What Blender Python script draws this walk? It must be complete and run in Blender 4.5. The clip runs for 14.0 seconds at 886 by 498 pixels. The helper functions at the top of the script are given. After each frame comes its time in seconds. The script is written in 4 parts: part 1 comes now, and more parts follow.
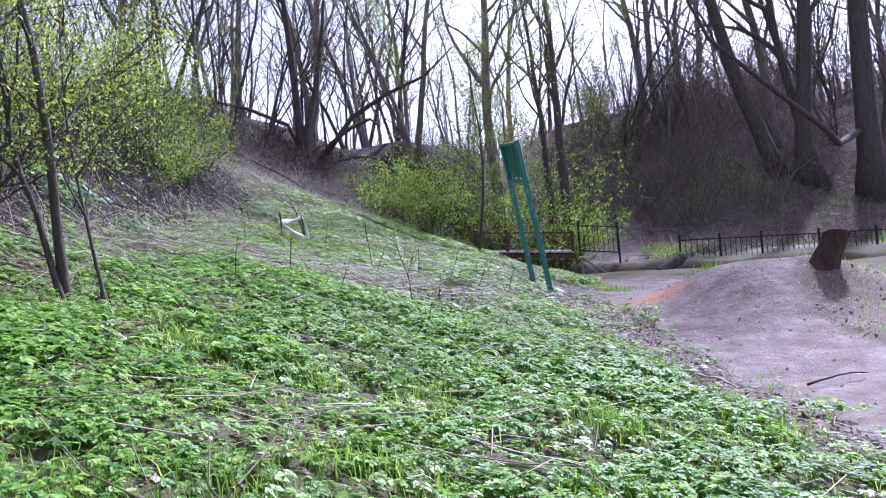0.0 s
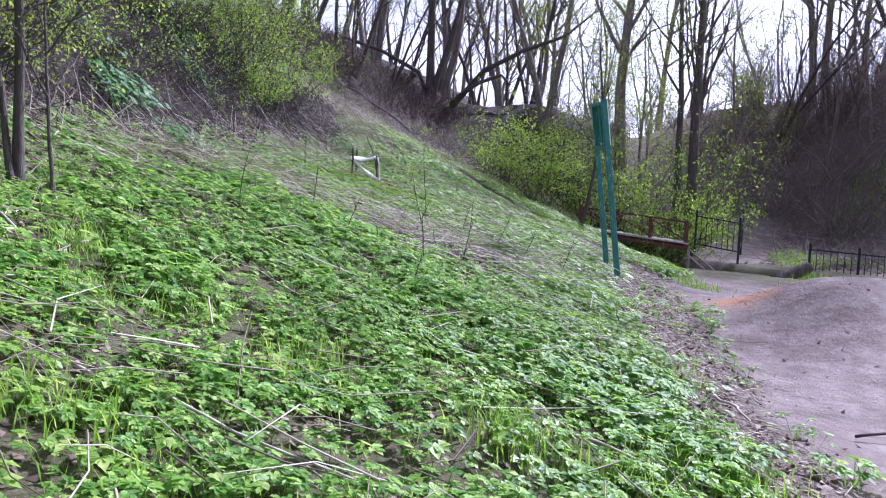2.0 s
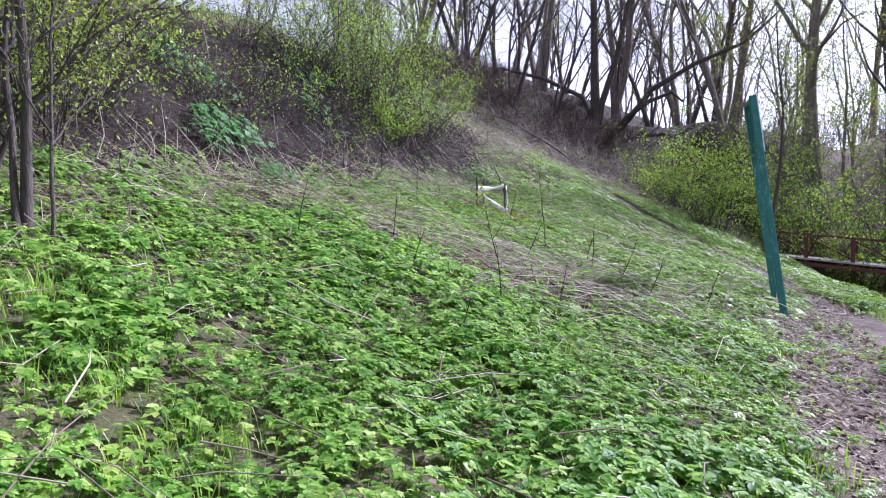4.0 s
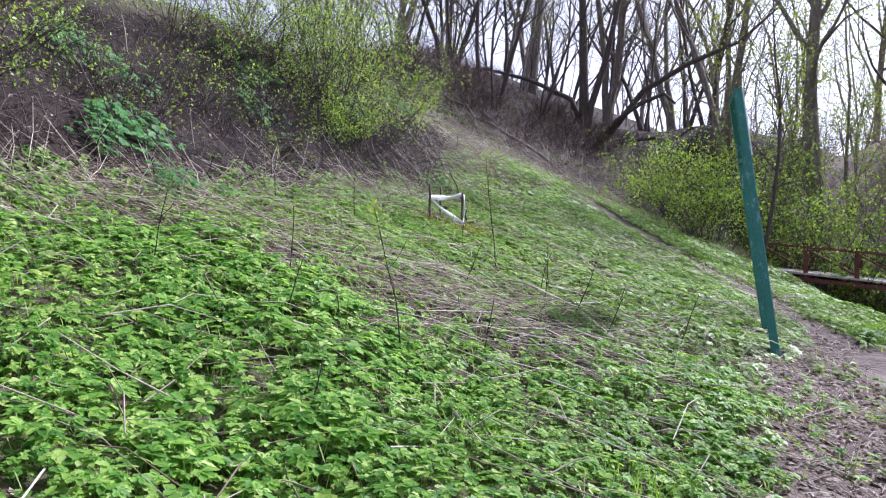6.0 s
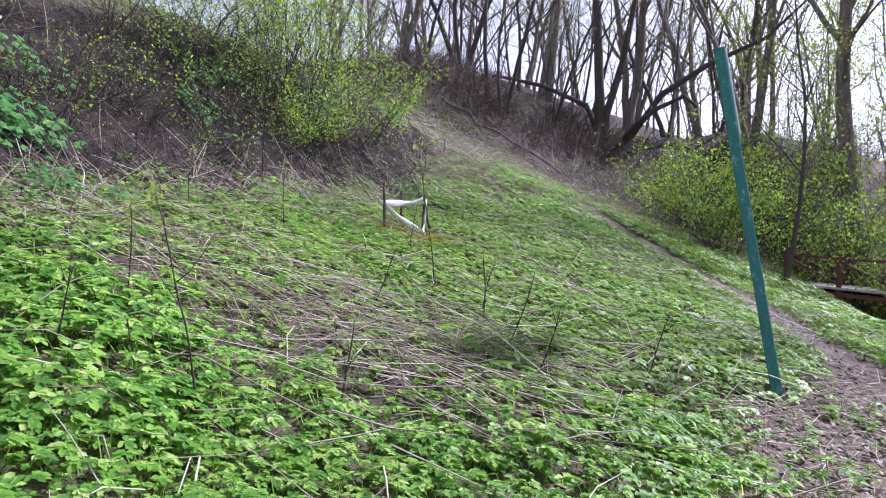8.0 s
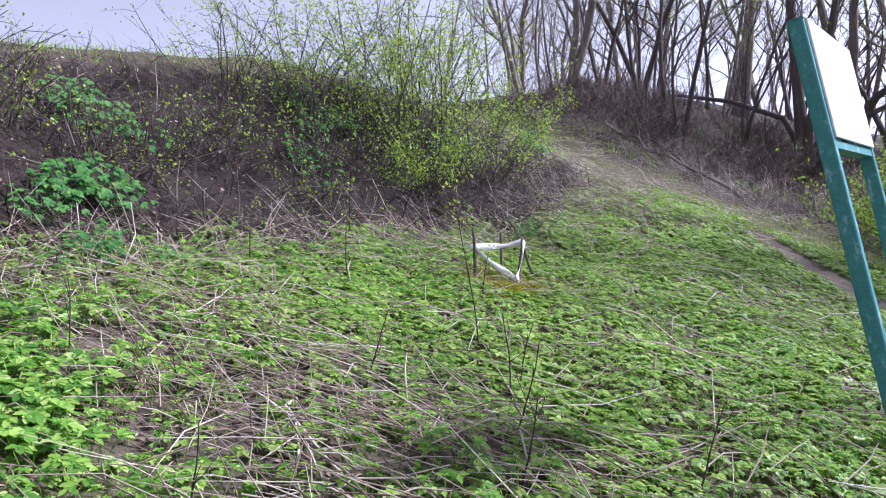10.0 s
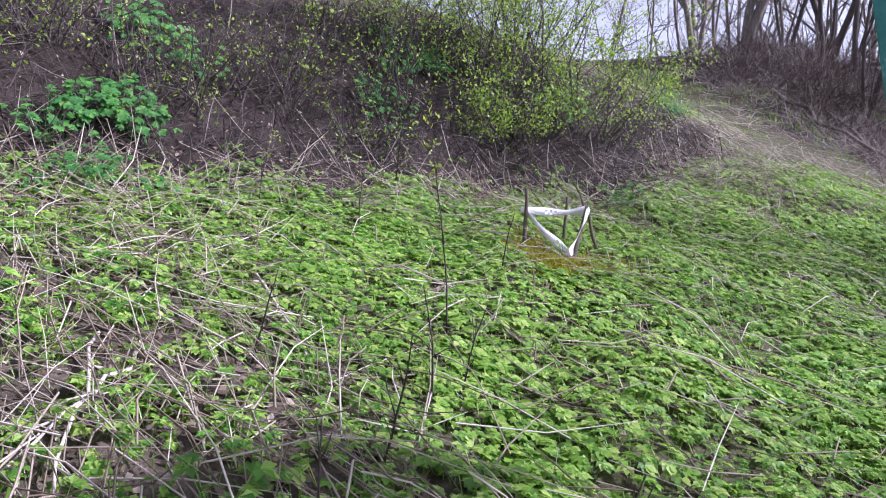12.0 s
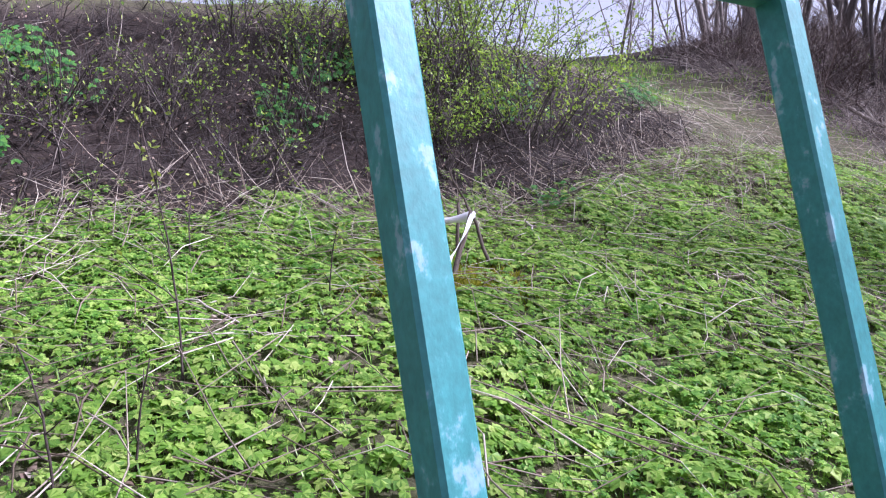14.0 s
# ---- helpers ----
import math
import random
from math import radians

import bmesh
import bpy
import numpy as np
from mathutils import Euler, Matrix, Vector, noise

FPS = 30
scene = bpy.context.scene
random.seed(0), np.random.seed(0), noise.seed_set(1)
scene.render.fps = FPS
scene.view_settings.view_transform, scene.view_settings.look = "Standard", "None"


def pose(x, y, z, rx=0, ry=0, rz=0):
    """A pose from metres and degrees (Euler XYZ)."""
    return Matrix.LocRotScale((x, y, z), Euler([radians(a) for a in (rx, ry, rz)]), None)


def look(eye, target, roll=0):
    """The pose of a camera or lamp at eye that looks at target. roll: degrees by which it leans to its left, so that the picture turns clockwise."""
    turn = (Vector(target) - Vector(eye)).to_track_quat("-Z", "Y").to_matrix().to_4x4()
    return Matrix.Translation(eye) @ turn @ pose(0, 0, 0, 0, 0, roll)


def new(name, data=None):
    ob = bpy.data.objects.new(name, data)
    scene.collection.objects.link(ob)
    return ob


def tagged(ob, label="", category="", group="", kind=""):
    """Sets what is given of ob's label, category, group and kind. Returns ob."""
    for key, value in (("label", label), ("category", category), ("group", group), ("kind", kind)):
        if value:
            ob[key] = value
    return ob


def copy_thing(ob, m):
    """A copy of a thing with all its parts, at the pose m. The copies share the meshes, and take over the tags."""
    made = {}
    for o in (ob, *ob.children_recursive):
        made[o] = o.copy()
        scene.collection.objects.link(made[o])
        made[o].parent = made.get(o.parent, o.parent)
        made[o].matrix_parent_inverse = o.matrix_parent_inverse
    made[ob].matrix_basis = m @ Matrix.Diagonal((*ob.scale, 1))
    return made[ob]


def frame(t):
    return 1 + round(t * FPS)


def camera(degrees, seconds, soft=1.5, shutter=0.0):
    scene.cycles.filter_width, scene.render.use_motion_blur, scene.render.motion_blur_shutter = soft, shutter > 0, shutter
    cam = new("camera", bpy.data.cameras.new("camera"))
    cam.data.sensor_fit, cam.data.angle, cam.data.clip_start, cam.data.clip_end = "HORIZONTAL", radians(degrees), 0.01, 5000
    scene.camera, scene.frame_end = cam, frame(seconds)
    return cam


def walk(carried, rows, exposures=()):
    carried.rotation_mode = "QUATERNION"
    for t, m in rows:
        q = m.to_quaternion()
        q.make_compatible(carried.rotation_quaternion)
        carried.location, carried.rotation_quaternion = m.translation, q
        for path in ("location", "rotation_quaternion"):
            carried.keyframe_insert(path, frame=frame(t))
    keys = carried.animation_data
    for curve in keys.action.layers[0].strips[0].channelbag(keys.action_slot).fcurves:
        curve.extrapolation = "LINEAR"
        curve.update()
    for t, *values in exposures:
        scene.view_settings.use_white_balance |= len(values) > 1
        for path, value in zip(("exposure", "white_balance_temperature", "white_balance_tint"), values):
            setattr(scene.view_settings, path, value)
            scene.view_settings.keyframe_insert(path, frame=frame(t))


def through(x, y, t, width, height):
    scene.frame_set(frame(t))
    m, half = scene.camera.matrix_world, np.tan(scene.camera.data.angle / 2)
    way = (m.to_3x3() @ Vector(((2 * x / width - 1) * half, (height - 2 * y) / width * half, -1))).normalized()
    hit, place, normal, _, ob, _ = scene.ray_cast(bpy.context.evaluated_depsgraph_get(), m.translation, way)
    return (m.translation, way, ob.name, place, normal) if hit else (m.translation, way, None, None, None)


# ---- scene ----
cam = camera(60.5, 14.0, soft=1.15)
PATH = [
    (0, (0.05, 0.186, 1.292), (0.031, 2.185, 1.239), -5.9),
    (0.5, (0.349, 0.413, 1.166), (0.284, 2.411, 1.132), -5.6),
    (1, (0.694, 0.746, 1.144), (0.621, 2.74, 1.009), -4.1),
    (1.5, (1.029, 1.021, 1.089), (0.823, 3.004, 0.936), 0.3),
    (2, (1.353, 1.463, 1.029), (0.964, 3.42, 0.903), 2.7),
    (2.5, (1.631, 1.857, 1.042), (1.101, 3.783, 0.936), -0.2),
    (3, (1.82, 2.309, 1.002), (1.125, 4.184, 0.952), 0.0),
    (3.2, (1.902, 2.497, 0.963), (1.159, 4.353, 0.925), -0.0),
    (5.3, (2.109, 4.404, 1.101), (1.154, 6.16, 1.033), 0.6),
    (5.5, (2.116, 4.605, 1.121), (1.222, 6.393, 1.083), 0.8),
    (6, (2.089, 5.038, 1.15), (1.209, 6.834, 1.119), 0.2),
    (6.5, (2.076, 5.512, 1.141), (1.204, 7.312, 1.155), -0.2),
    (7, (2.124, 6.013, 1.111), (1.267, 7.82, 1.154), -0.9),
    (7.5, (2.193, 6.497, 1.095), (1.252, 8.262, 1.116), -0.6),
    (8, (2.343, 6.994, 1.054), (1.375, 8.744, 1.071), -0.3),
    (8.5, (2.59, 7.454, 1.058), (1.491, 9.125, 1.056), 1.5),
    (9, (2.729, 7.926, 1.1), (1.503, 9.506, 1.123), 0.6),
    (9.2, (2.777, 8.103, 1.128), (1.504, 9.645, 1.176), -0.4),
    (11.3, (2.934, 10.255, 1.229), (1.337, 11.458, 1.284), 1.8),
    (11.5, (2.872, 10.432, 1.218), (1.249, 11.599, 1.241), 2.8),
    (12, (2.758, 10.857, 1.237), (1.060, 11.915, 1.260), 4.0),
    (12.5, (2.692, 11.327, 1.215), (0.991, 12.380, 1.238), 0.7),
    (13, (2.670, 11.812, 1.249), (0.936, 12.807, 1.304), -0.1),
    (13.5, (2.618, 12.325, 1.299), (0.880, 13.312, 1.368), 1.0),
    (14, (2.647, 12.839, 1.321), (0.882, 13.778, 1.386), -0.0),
]
walk(cam, [(t, look(eye, target, roll)) for t, eye, target, roll in PATH], exposures=[(0, 0.93, 5080, 33), (3, 0.92, 5280, 30), (7, 0.95, 5450, 25), (14, 1.02, 5340, 33)])

# ---- world, sun, exposure ----
SUN_AZ, SUN_EL = 34.0, 42.0            # degrees: azimuth from +y towards +x, elevation
world = bpy.data.worlds.new("world")
scene.world = world
world.use_nodes = True
wn = world.node_tree.nodes
sky = wn.new("ShaderNodeTexSky")
sky.sky_type = 'NISHITA'
sky.sun_disc = False
sky.sun_elevation, sky.sun_rotation = radians(SUN_EL), radians(SUN_AZ)
sky.dust_density, sky.ozone_density, sky.air_density = 2.5, 1.0, 1.0
grey = wn.new("ShaderNodeRGBToBW")                  # thin high cloud whitens the sky
veil = wn.new("ShaderNodeMix")
veil.data_type = 'RGBA'
veil.inputs[0].default_value = 0.88
world.node_tree.links.new(sky.outputs[0], grey.inputs[0])
world.node_tree.links.new(sky.outputs[0], veil.inputs[6])
world.node_tree.links.new(grey.outputs[0], veil.inputs[7])
world.node_tree.links.new(veil.outputs[2], wn["Background"].inputs[0])
wn["Background"].inputs[1].default_value = 0.15
sun = new("sun", bpy.data.lights.new("sun", "SUN"))
sun.data.energy, sun.data.angle, sun.data.color = 5.0, radians(3.2), (1.0, 0.95, 0.89)
sun_dir = Vector((math.sin(radians(SUN_AZ)) * math.cos(radians(SUN_EL)), math.cos(radians(SUN_AZ)) * math.cos(radians(SUN_EL)), math.sin(radians(SUN_EL))))
sun.matrix_world = look(sun_dir * 60, (0, 0, 0))

rng = np.random.default_rng(7)


# ---- landform ----
SEC_X = [-16, -12.5, -9.3, -6.0, -4.4, -3.2, -2.0, 0.0, 2.0, 3.2]
SEC_Y = [-4, 6, 12, 17, 22, 25, 28, 32, 38, 80]
SECTIONS = [
    [5.2, 4.9, 4.6, 1.9, 1.15, .8, .45, 0, -.45, -.6],
    [5.4, 5.1, 4.8, 2.1, 1.2, .85, .5, 0, -.38, -.55],
    [5.9, 5.6, 5.2, 2.4, 1.5, 1.15, .82, .28, -.24, -.42],
    [6.7, 6.4, 5.85, 2.7, 1.85, 1.42, 1.18, .5, -.02, -.25],
    [7.2, 6.6, 5.5, 3.45, 2.75, 2.15, 1.6, .8, .0, -.3],
    [7.4, 6.5, 5.0, 3.55, 2.8, 2.25, 1.75, 1.0, .1, -.3],
    [8.1, 7.2, 6.0, 3.75, 2.9, 2.4, 1.9, 1.2, .2, -.3],
    [8.9, 8.3, 6.9, 4.3, 3.5, 3.05, 2.55, 1.7, .5, -.1],
    [10, 9.2, 7.3, 5.0, 4.5, 4.1, 3.6, 2.4, 1.0, .2],
    [13, 12, 10, 8, 7, 6.5, 6, 4, 3, 2],
]
STREAM = [(-3.0, 36.0), (1.0, 30.0), (2.9, 25.5), (4.6, 22.3), (7.0, 20.6), (11.0, 19.6), (22.0, 18.0), (60, 15)]
TRAIL = [(2.6, 14.6), (2.0, 16.6), (1.2, 18.6), (0.0, 20.3), (-1.7, 22.0), (-3.0, 22.9)]
FAR_PATH = [(4.4, 25.4), (5.6, 27.2), (6.6, 30.5), (7.4, 34.0)]


def soft(v, k):
    return np.logaddexp(0, np.asarray(v) / k) * k


def way_dist(x, y, pts):
    """Distance in plan from a bent line."""
    d = np.full(np.broadcast(x, y).shape, 1e9)
    for (ax, ay), (bx, by) in zip(pts[:-1], pts[1:]):
        l2 = (bx - ax) ** 2 + (by - ay) ** 2
        t = np.clip(((x - ax) * (bx - ax) + (y - ay) * (by - ay)) / l2, 0, 1)
        d = np.minimum(d, np.hypot(x - ax - t * (bx - ax), y - ay - t * (by - ay)))
    return d


def wobble(x, y, s, seed=0.0):
    """Cheap smooth noise in -1..1 from summed waves."""
    x, y = np.asarray(x) / s + seed, np.asarray(y) / s - seed * .7
    return (np.sin(x * 1.7 + 1.3 * np.sin(y * 1.1 + seed)) + np.sin(y * 2.1 + 1.7 * np.sin(x * .9 + 2 * seed))
            + .6 * np.sin((x + y) * 2.9 + seed * 3) + .5 * np.sin((x - y) * 3.7 + 1 + 1.2 * np.sin(y * 2.3))) / 3.1


STEP = 0.25
GX, GY = np.arange(-30, 45, STEP), np.arange(-20, 100, STEP)
rows_ = np.array([np.interp(GX, SEC_X, r) for r in SECTIONS])
TAB = np.array([np.interp(GY, SEC_Y, rows_[:, i]) for i in range(len(GX))])      # [x, y]
ker = np.exp(-(np.arange(-6, 7) * STEP / 0.55) ** 2)
ker /= ker.sum()
for ax in (0, 1):
    pad = np.pad(TAB, [(6, 6) if a == ax else (0, 0) for a in (0, 1)], mode="edge")
    TAB = np.apply_along_axis(lambda v: np.convolve(v, ker, "valid"), ax, pad)


def height(x, y):
    x, y = np.asarray(x, float), np.asarray(y, float)
    fx = np.clip((x - GX[0]) / STEP, 0, len(GX) - 1.001)
    fy = np.clip((y - GY[0]) / STEP, 0, len(GY) - 1.001)
    i, j = fx.astype(int), fy.astype(int)
    u, v = fx - i, fy - j
    z = (TAB[i, j] * (1 - u) + TAB[i + 1, j] * u) * (1 - v) + (TAB[i, j + 1] * (1 - u) + TAB[i + 1, j + 1] * u) * v
    z = z + 0.06 * soft(-16 - x, 1.0)                                           # hilltop goes on rising gently
    z = z - 0.035 * soft(x - 5, 1.0) * (y < 200) * np.exp(-soft(x - 16, 2) / 12)
    z = z + 0.72 * np.exp(-((x - 4.6) / np.where(x > 4.6, 2.1, 1.2)) ** 2 - ((y - 12.4) / 1.7) ** 2)  # earth mound on the path
    z = z + 0.22 * np.exp(-((x - 5.9) / .8) ** 2 - ((y - 12.1) / .9) ** 2)
    far = np.minimum(soft(np.minimum(.62 * (.99 * (x + 7.5) - .03 * (y - 30)), y - 33.5 + 4.2 * smooth(x, 9.5, 13.5)), 1.2), 9)
    far = far * (1 + .12 * wobble(x, y, 7, 3) + .06 * wobble(x, y, 2.2, 4))
    z = z + 0.66 * far
    d = way_dist(x, y, STREAM)
    z = z - 1.15 * np.exp(-(d / 1.15) ** 4) * (y > 10)
    t = way_dist(x, y, TRAIL)
    z = z - 0.05 * np.exp(-(t / .3) ** 2)
    path = road_mask(x, y)
    z = z - 0.05 * path
    rough = 1 - 0.45 * np.clip(path, 0, 1)
    z = z + rough * (0.05 * wobble(x, y, .9) + 0.022 * wobble(x, y, .31, 2.0)) + 0.15 * wobble(x, y, 4.0, 5) * (1 - np.exp(-((x - 2) ** 2 + (y - 9) ** 2) / 300))
    return z


def smooth(v, a, b):
    t = np.clip((np.asarray(v) - a) / (b - a), 0, 1)
    return t * t * (3 - 2 * t)


def road_mask(x, y):
    """1 on the broad dirt path, 0 off it."""
    left = np.interp(y, [-30, 0, 4, 8, 12, 15, 17.5], [4.6, 3.6, 3.0, 2.65, 2.75, 2.4, 3.2]) + .12 * wobble(x, y, .7, 3)
    right = np.interp(y, [-30, 4, 8, 10.5, 13, 17.5], [8, 6.2, 4.9, 4.9, 5.9, 5.2]) + .15 * wobble(x, y, .8, 4)
    m = smooth(x, left - .15, left + .25) * (1 - smooth(x, right - .2, right + .2)) * (1 - smooth(y, 16.5, 18.0))
    f = 1 - smooth(way_dist(x, y, FAR_PATH) + .2 * wobble(x, y, 1.0, 1), .9, 1.5)
    return np.maximum(m, f)


def trail_mask(x, y):
    return 1 - smooth(way_dist(x, y, TRAIL) + .08 * wobble(x, y, .6, 8), .2, .5)


def litter_mask(x, y):
    """Brown leaf litter beside the path and under the sign."""
    left = np.interp(y, [-30, 0, 4, 8, 11, 13, 16], [4.0, 3.0, 2.5, 2.0, 1.7, 1.5, 2.2])
    return smooth(x, left - .3, left + .35) * (1 - smooth(y, 15, 17)) * (1 - road_mask(x, y))


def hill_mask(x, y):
    """Bare brown hillside, whose near-black soil also carries the bushes' shade."""
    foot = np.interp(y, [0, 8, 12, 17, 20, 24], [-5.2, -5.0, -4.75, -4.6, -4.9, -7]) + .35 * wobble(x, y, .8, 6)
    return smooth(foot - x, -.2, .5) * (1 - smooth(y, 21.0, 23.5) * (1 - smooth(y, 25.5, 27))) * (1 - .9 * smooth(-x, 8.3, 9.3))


def brush_mask(x, y):
    """Flattened dry stalks on the meadow."""
    a = np.exp(-((x + 1.0) / 2.0) ** 4 - ((y - 11.5 - .12 * (x + 1)) / 1.05) ** 4)
    b = .8 * np.exp(-((x + 3.3) / .9) ** 2 - ((y - 11.7) / .8) ** 2) + .7 * np.exp(-((x + 4.3) / .7) ** 2 - ((y - 9.5) / 2.5) ** 2)
    return np.clip(a + b + .12 * wobble(x, y, .5, 9), 0, 1)


def far_bank_haze(x, y):
    """Bare wooded ground across the stream; its paler litter also stands for sun haze."""
    return np.clip(smooth(way_dist(x, y, STREAM), 1.0, 2.5) * smooth(y + .35 * x, 26.5, 29), 0, 1) * smooth(x, 1, 3)


# ---- mesh helpers ----
class Geo:
    def __init__(self):
        self.v, self.q, self.t, self.n = [], [], [], 0

    def add(self, v, q=None, t=None):
        v = np.asarray(v, float).reshape(-1, 3)
        if q is not None and len(q):
            self.q.append(np.asarray(q, int).reshape(-1, 4) + self.n)
        if t is not None and len(t):
            self.t.append(np.asarray(t, int).reshape(-1, 3) + self.n)
        self.v.append(v)
        self.n += len(v)
        return self

    def mesh(self, name, material, flat=False):
        me = bpy.data.meshes.new(name)
        v = np.concatenate(self.v) if self.v else np.zeros((0, 3))
        q = np.concatenate(self.q) if self.q else np.zeros((0, 4), int)
        t = np.concatenate(self.t) if self.t else np.zeros((0, 3), int)
        me.vertices.add(len(v))
        me.vertices.foreach_set("co", v.astype(np.float32).ravel())
        me.loops.add(q.size + t.size)
        me.loops.foreach_set("vertex_index", np.concatenate([q.ravel(), t.ravel()]).astype(np.int32))
        me.polygons.add(len(q) + len(t))
        me.polygons.foreach_set("loop_start", np.concatenate([np.arange(len(q)) * 4, q.size + np.arange(len(t)) * 3]).astype(np.int32))
        me.update(calc_edges=True)
        me.polygons.foreach_set("use_smooth", np.full(len(q) + len(t), not flat))
        me.materials.append(material)
        return me


def tube(geo, pts, radii, sides=6, cap=True):
    pts, radii = np.asarray(pts, float), np.asarray(radii, float)
    tan = np.gradient(pts, axis=0)
    tan /= np.linalg.norm(tan, axis=1, keepdims=True) + 1e-9
    ref = np.array([0.31, 0.95, 0.05]) if abs(tan[0][2]) > .8 else np.array([0.1, 0.05, 0.99])
    a = np.cross(tan, ref)
    a /= np.linalg.norm(a, axis=1, keepdims=True) + 1e-9
    b = np.cross(tan, a)
    ang = np.arange(sides) * 2 * np.pi / sides
    ring = pts[:, None] + radii[:, None, None] * (np.cos(ang)[None, :, None] * a[:, None] + np.sin(ang)[None, :, None] * b[:, None])
    n = len(pts)
    i, j = np.meshgrid(np.arange(n - 1), np.arange(sides), indexing="ij")
    k = (j + 1) % sides
    quads = np.stack([i * sides + j, i * sides + k, (i + 1) * sides + k, (i + 1) * sides + j], -1).reshape(-1, 4)
    v = ring.reshape(-1, 3)
    tris = None
    if cap:
        v = np.concatenate([v, pts[:1], pts[-1:]])
        j = np.arange(sides)
        k = (j + 1) % sides
        tris = np.concatenate([np.stack([np.full(sides, n * sides), k, j], -1), np.stack([np.full(sides, n * sides + 1), (n - 1) * sides + j, (n - 1) * sides + k], -1)])
    geo.add(v, quads, tris)


def box(geo, m, sx, sy, sz, bevel=0.0):
    """A box centred on m, with its long edges chamfered."""
    if bevel <= 0:
        c = np.array([[x, y, z] for z in (-1, 1) for y in (-1, 1) for x in (-1, 1)], float) * (sx / 2, sy / 2, sz / 2)
        f = [[0, 2, 3, 1], [4, 5, 7, 6], [0, 1, 5, 4], [2, 6, 7, 3], [0, 4, 6, 2], [1, 3, 7, 5]]
        geo.add((np.array(m.to_3x3()) @ c.T).T + np.array(m.translation), f)
        return
    hx, hy, b = sx / 2, sy / 2, bevel
    ring = [(hx - b, -hy), (hx, -hy + b), (hx, hy - b), (hx - b, hy), (-hx + b, hy), (-hx, hy - b), (-hx, -hy + b), (-hx + b, -hy)]
    c = np.array([[x, y, z] for z in (-sz / 2, sz / 2) for x, y in ring] + [[0, 0, -sz / 2], [0, 0, sz / 2]], float)
    q = [[i, (i + 1) % 8, 8 + (i + 1) % 8, 8 + i] for i in range(8)]
    t = [[16, (i + 1) % 8, i] for i in range(8)] + [[17, 8 + i, 8 + (i + 1) % 8] for i in range(8)]
    geo.add((np.array(m.to_3x3()) @ c.T).T + np.array(m.translation), q, t)


def between(a, b, up=(0, 0, 1)):
    """A pose at the middle of a and b whose z runs from a to b."""
    a, b = Vector(a), Vector(b)
    q = (b - a).to_track_quat("Z", "Y").to_matrix().to_4x4()
    return Matrix.Translation((a + b) / 2) @ q, (b - a).length


def part(name, geo, material, parent, label="", flat=False, kind=""):
    ob = new(name, geo.mesh(name, material, flat))
    ob.parent = parent
    tagged(ob, kind=kind)
    if label:
        tagged(ob, label)
    return ob


def thing(name, place, label, category, group="", kind=""):
    ob = new(name)
    ob.empty_display_size = .1
    ob.matrix_world = place if isinstance(place, Matrix) else Matrix.Translation(place)
    return tagged(ob, label, category, group, kind)


# ---- materials ----
def mat(name):
    m = bpy.data.materials.new(name)
    m.use_nodes = True
    nt = m.node_tree
    return m, nt, nt.nodes["Principled BSDF"]


def noise_node(nt, scale, detail=4, rough=.6, coords=None):
    n = nt.nodes.new("ShaderNodeTexNoise")
    n.inputs["Scale"].default_value, n.inputs["Detail"].default_value, n.inputs["Roughness"].default_value = scale, detail, rough
    if coords is None:
        coords = nt.nodes.new("ShaderNodeTexCoord").outputs["Object"]
    nt.links.new(coords, n.inputs["Vector"])
    return n.outputs["Fac"]


def ramp(nt, fac, stops):
    r = nt.nodes.new("ShaderNodeValToRGB")
    while len(r.color_ramp.elements) < len(stops):
        r.color_ramp.elements.new(.5)
    for e, (p, c) in zip(r.color_ramp.elements, stops):
        e.position, e.color = p, (*c, 1)
    nt.links.new(fac, r.inputs[0])
    return r.outputs[0]


def mix(nt, fac, a, b, mode='MIX'):
    n = nt.nodes.new("ShaderNodeMix")
    n.data_type, n.blend_type = 'RGBA', mode
    for sock, v in ((n.inputs[0], fac), (n.inputs[6], a), (n.inputs[7], b)):
        if isinstance(v, (int, float)):
            sock.default_value = v
        elif isinstance(v, tuple):
            sock.default_value = (*v, 1)
        else:
            nt.links.new(v, sock)
    return n.outputs[2]


def bump(nt, bsdf, fac, strength=.4, dist=.02):
    b = nt.nodes.new("ShaderNodeBump")
    b.inputs["Strength"].default_value, b.inputs["Distance"].default_value = strength, dist
    nt.links.new(fac, b.inputs["Height"])
    nt.links.new(b.outputs[0], bsdf.inputs["Normal"])


def surface(name, stops, scale=6, rough=.8, fine=60, strength=.4, dist=.01, metal=0.0, stretch=None, spec=.3):
    """A solid with two scales of colour noise and a bump."""
    m, nt, b = mat(name)
    tc = nt.nodes.new("ShaderNodeTexCoord").outputs["Object"]
    if stretch:
        mp = nt.nodes.new("ShaderNodeMapping")
        mp.inputs["Scale"].default_value = stretch
        nt.links.new(tc, mp.inputs[0])
        tc = mp.outputs[0]
    big = ramp(nt, noise_node(nt, scale, 5, .65, tc), stops)
    grain = noise_node(nt, fine, 3, .6, tc)
    col = mix(nt, .35, big, ramp(nt, grain, [(.25, (.25, .25, .25)), (.75, (.8, .8, .8))]), 'OVERLAY')
    nt.links.new(col, b.inputs["Base Color"])
    b.inputs["Roughness"].default_value, b.inputs["Metallic"].default_value = rough, metal
    b.inputs["Specular IOR Level"].default_value = spec
    bump(nt, b, grain, strength, dist)
    return m


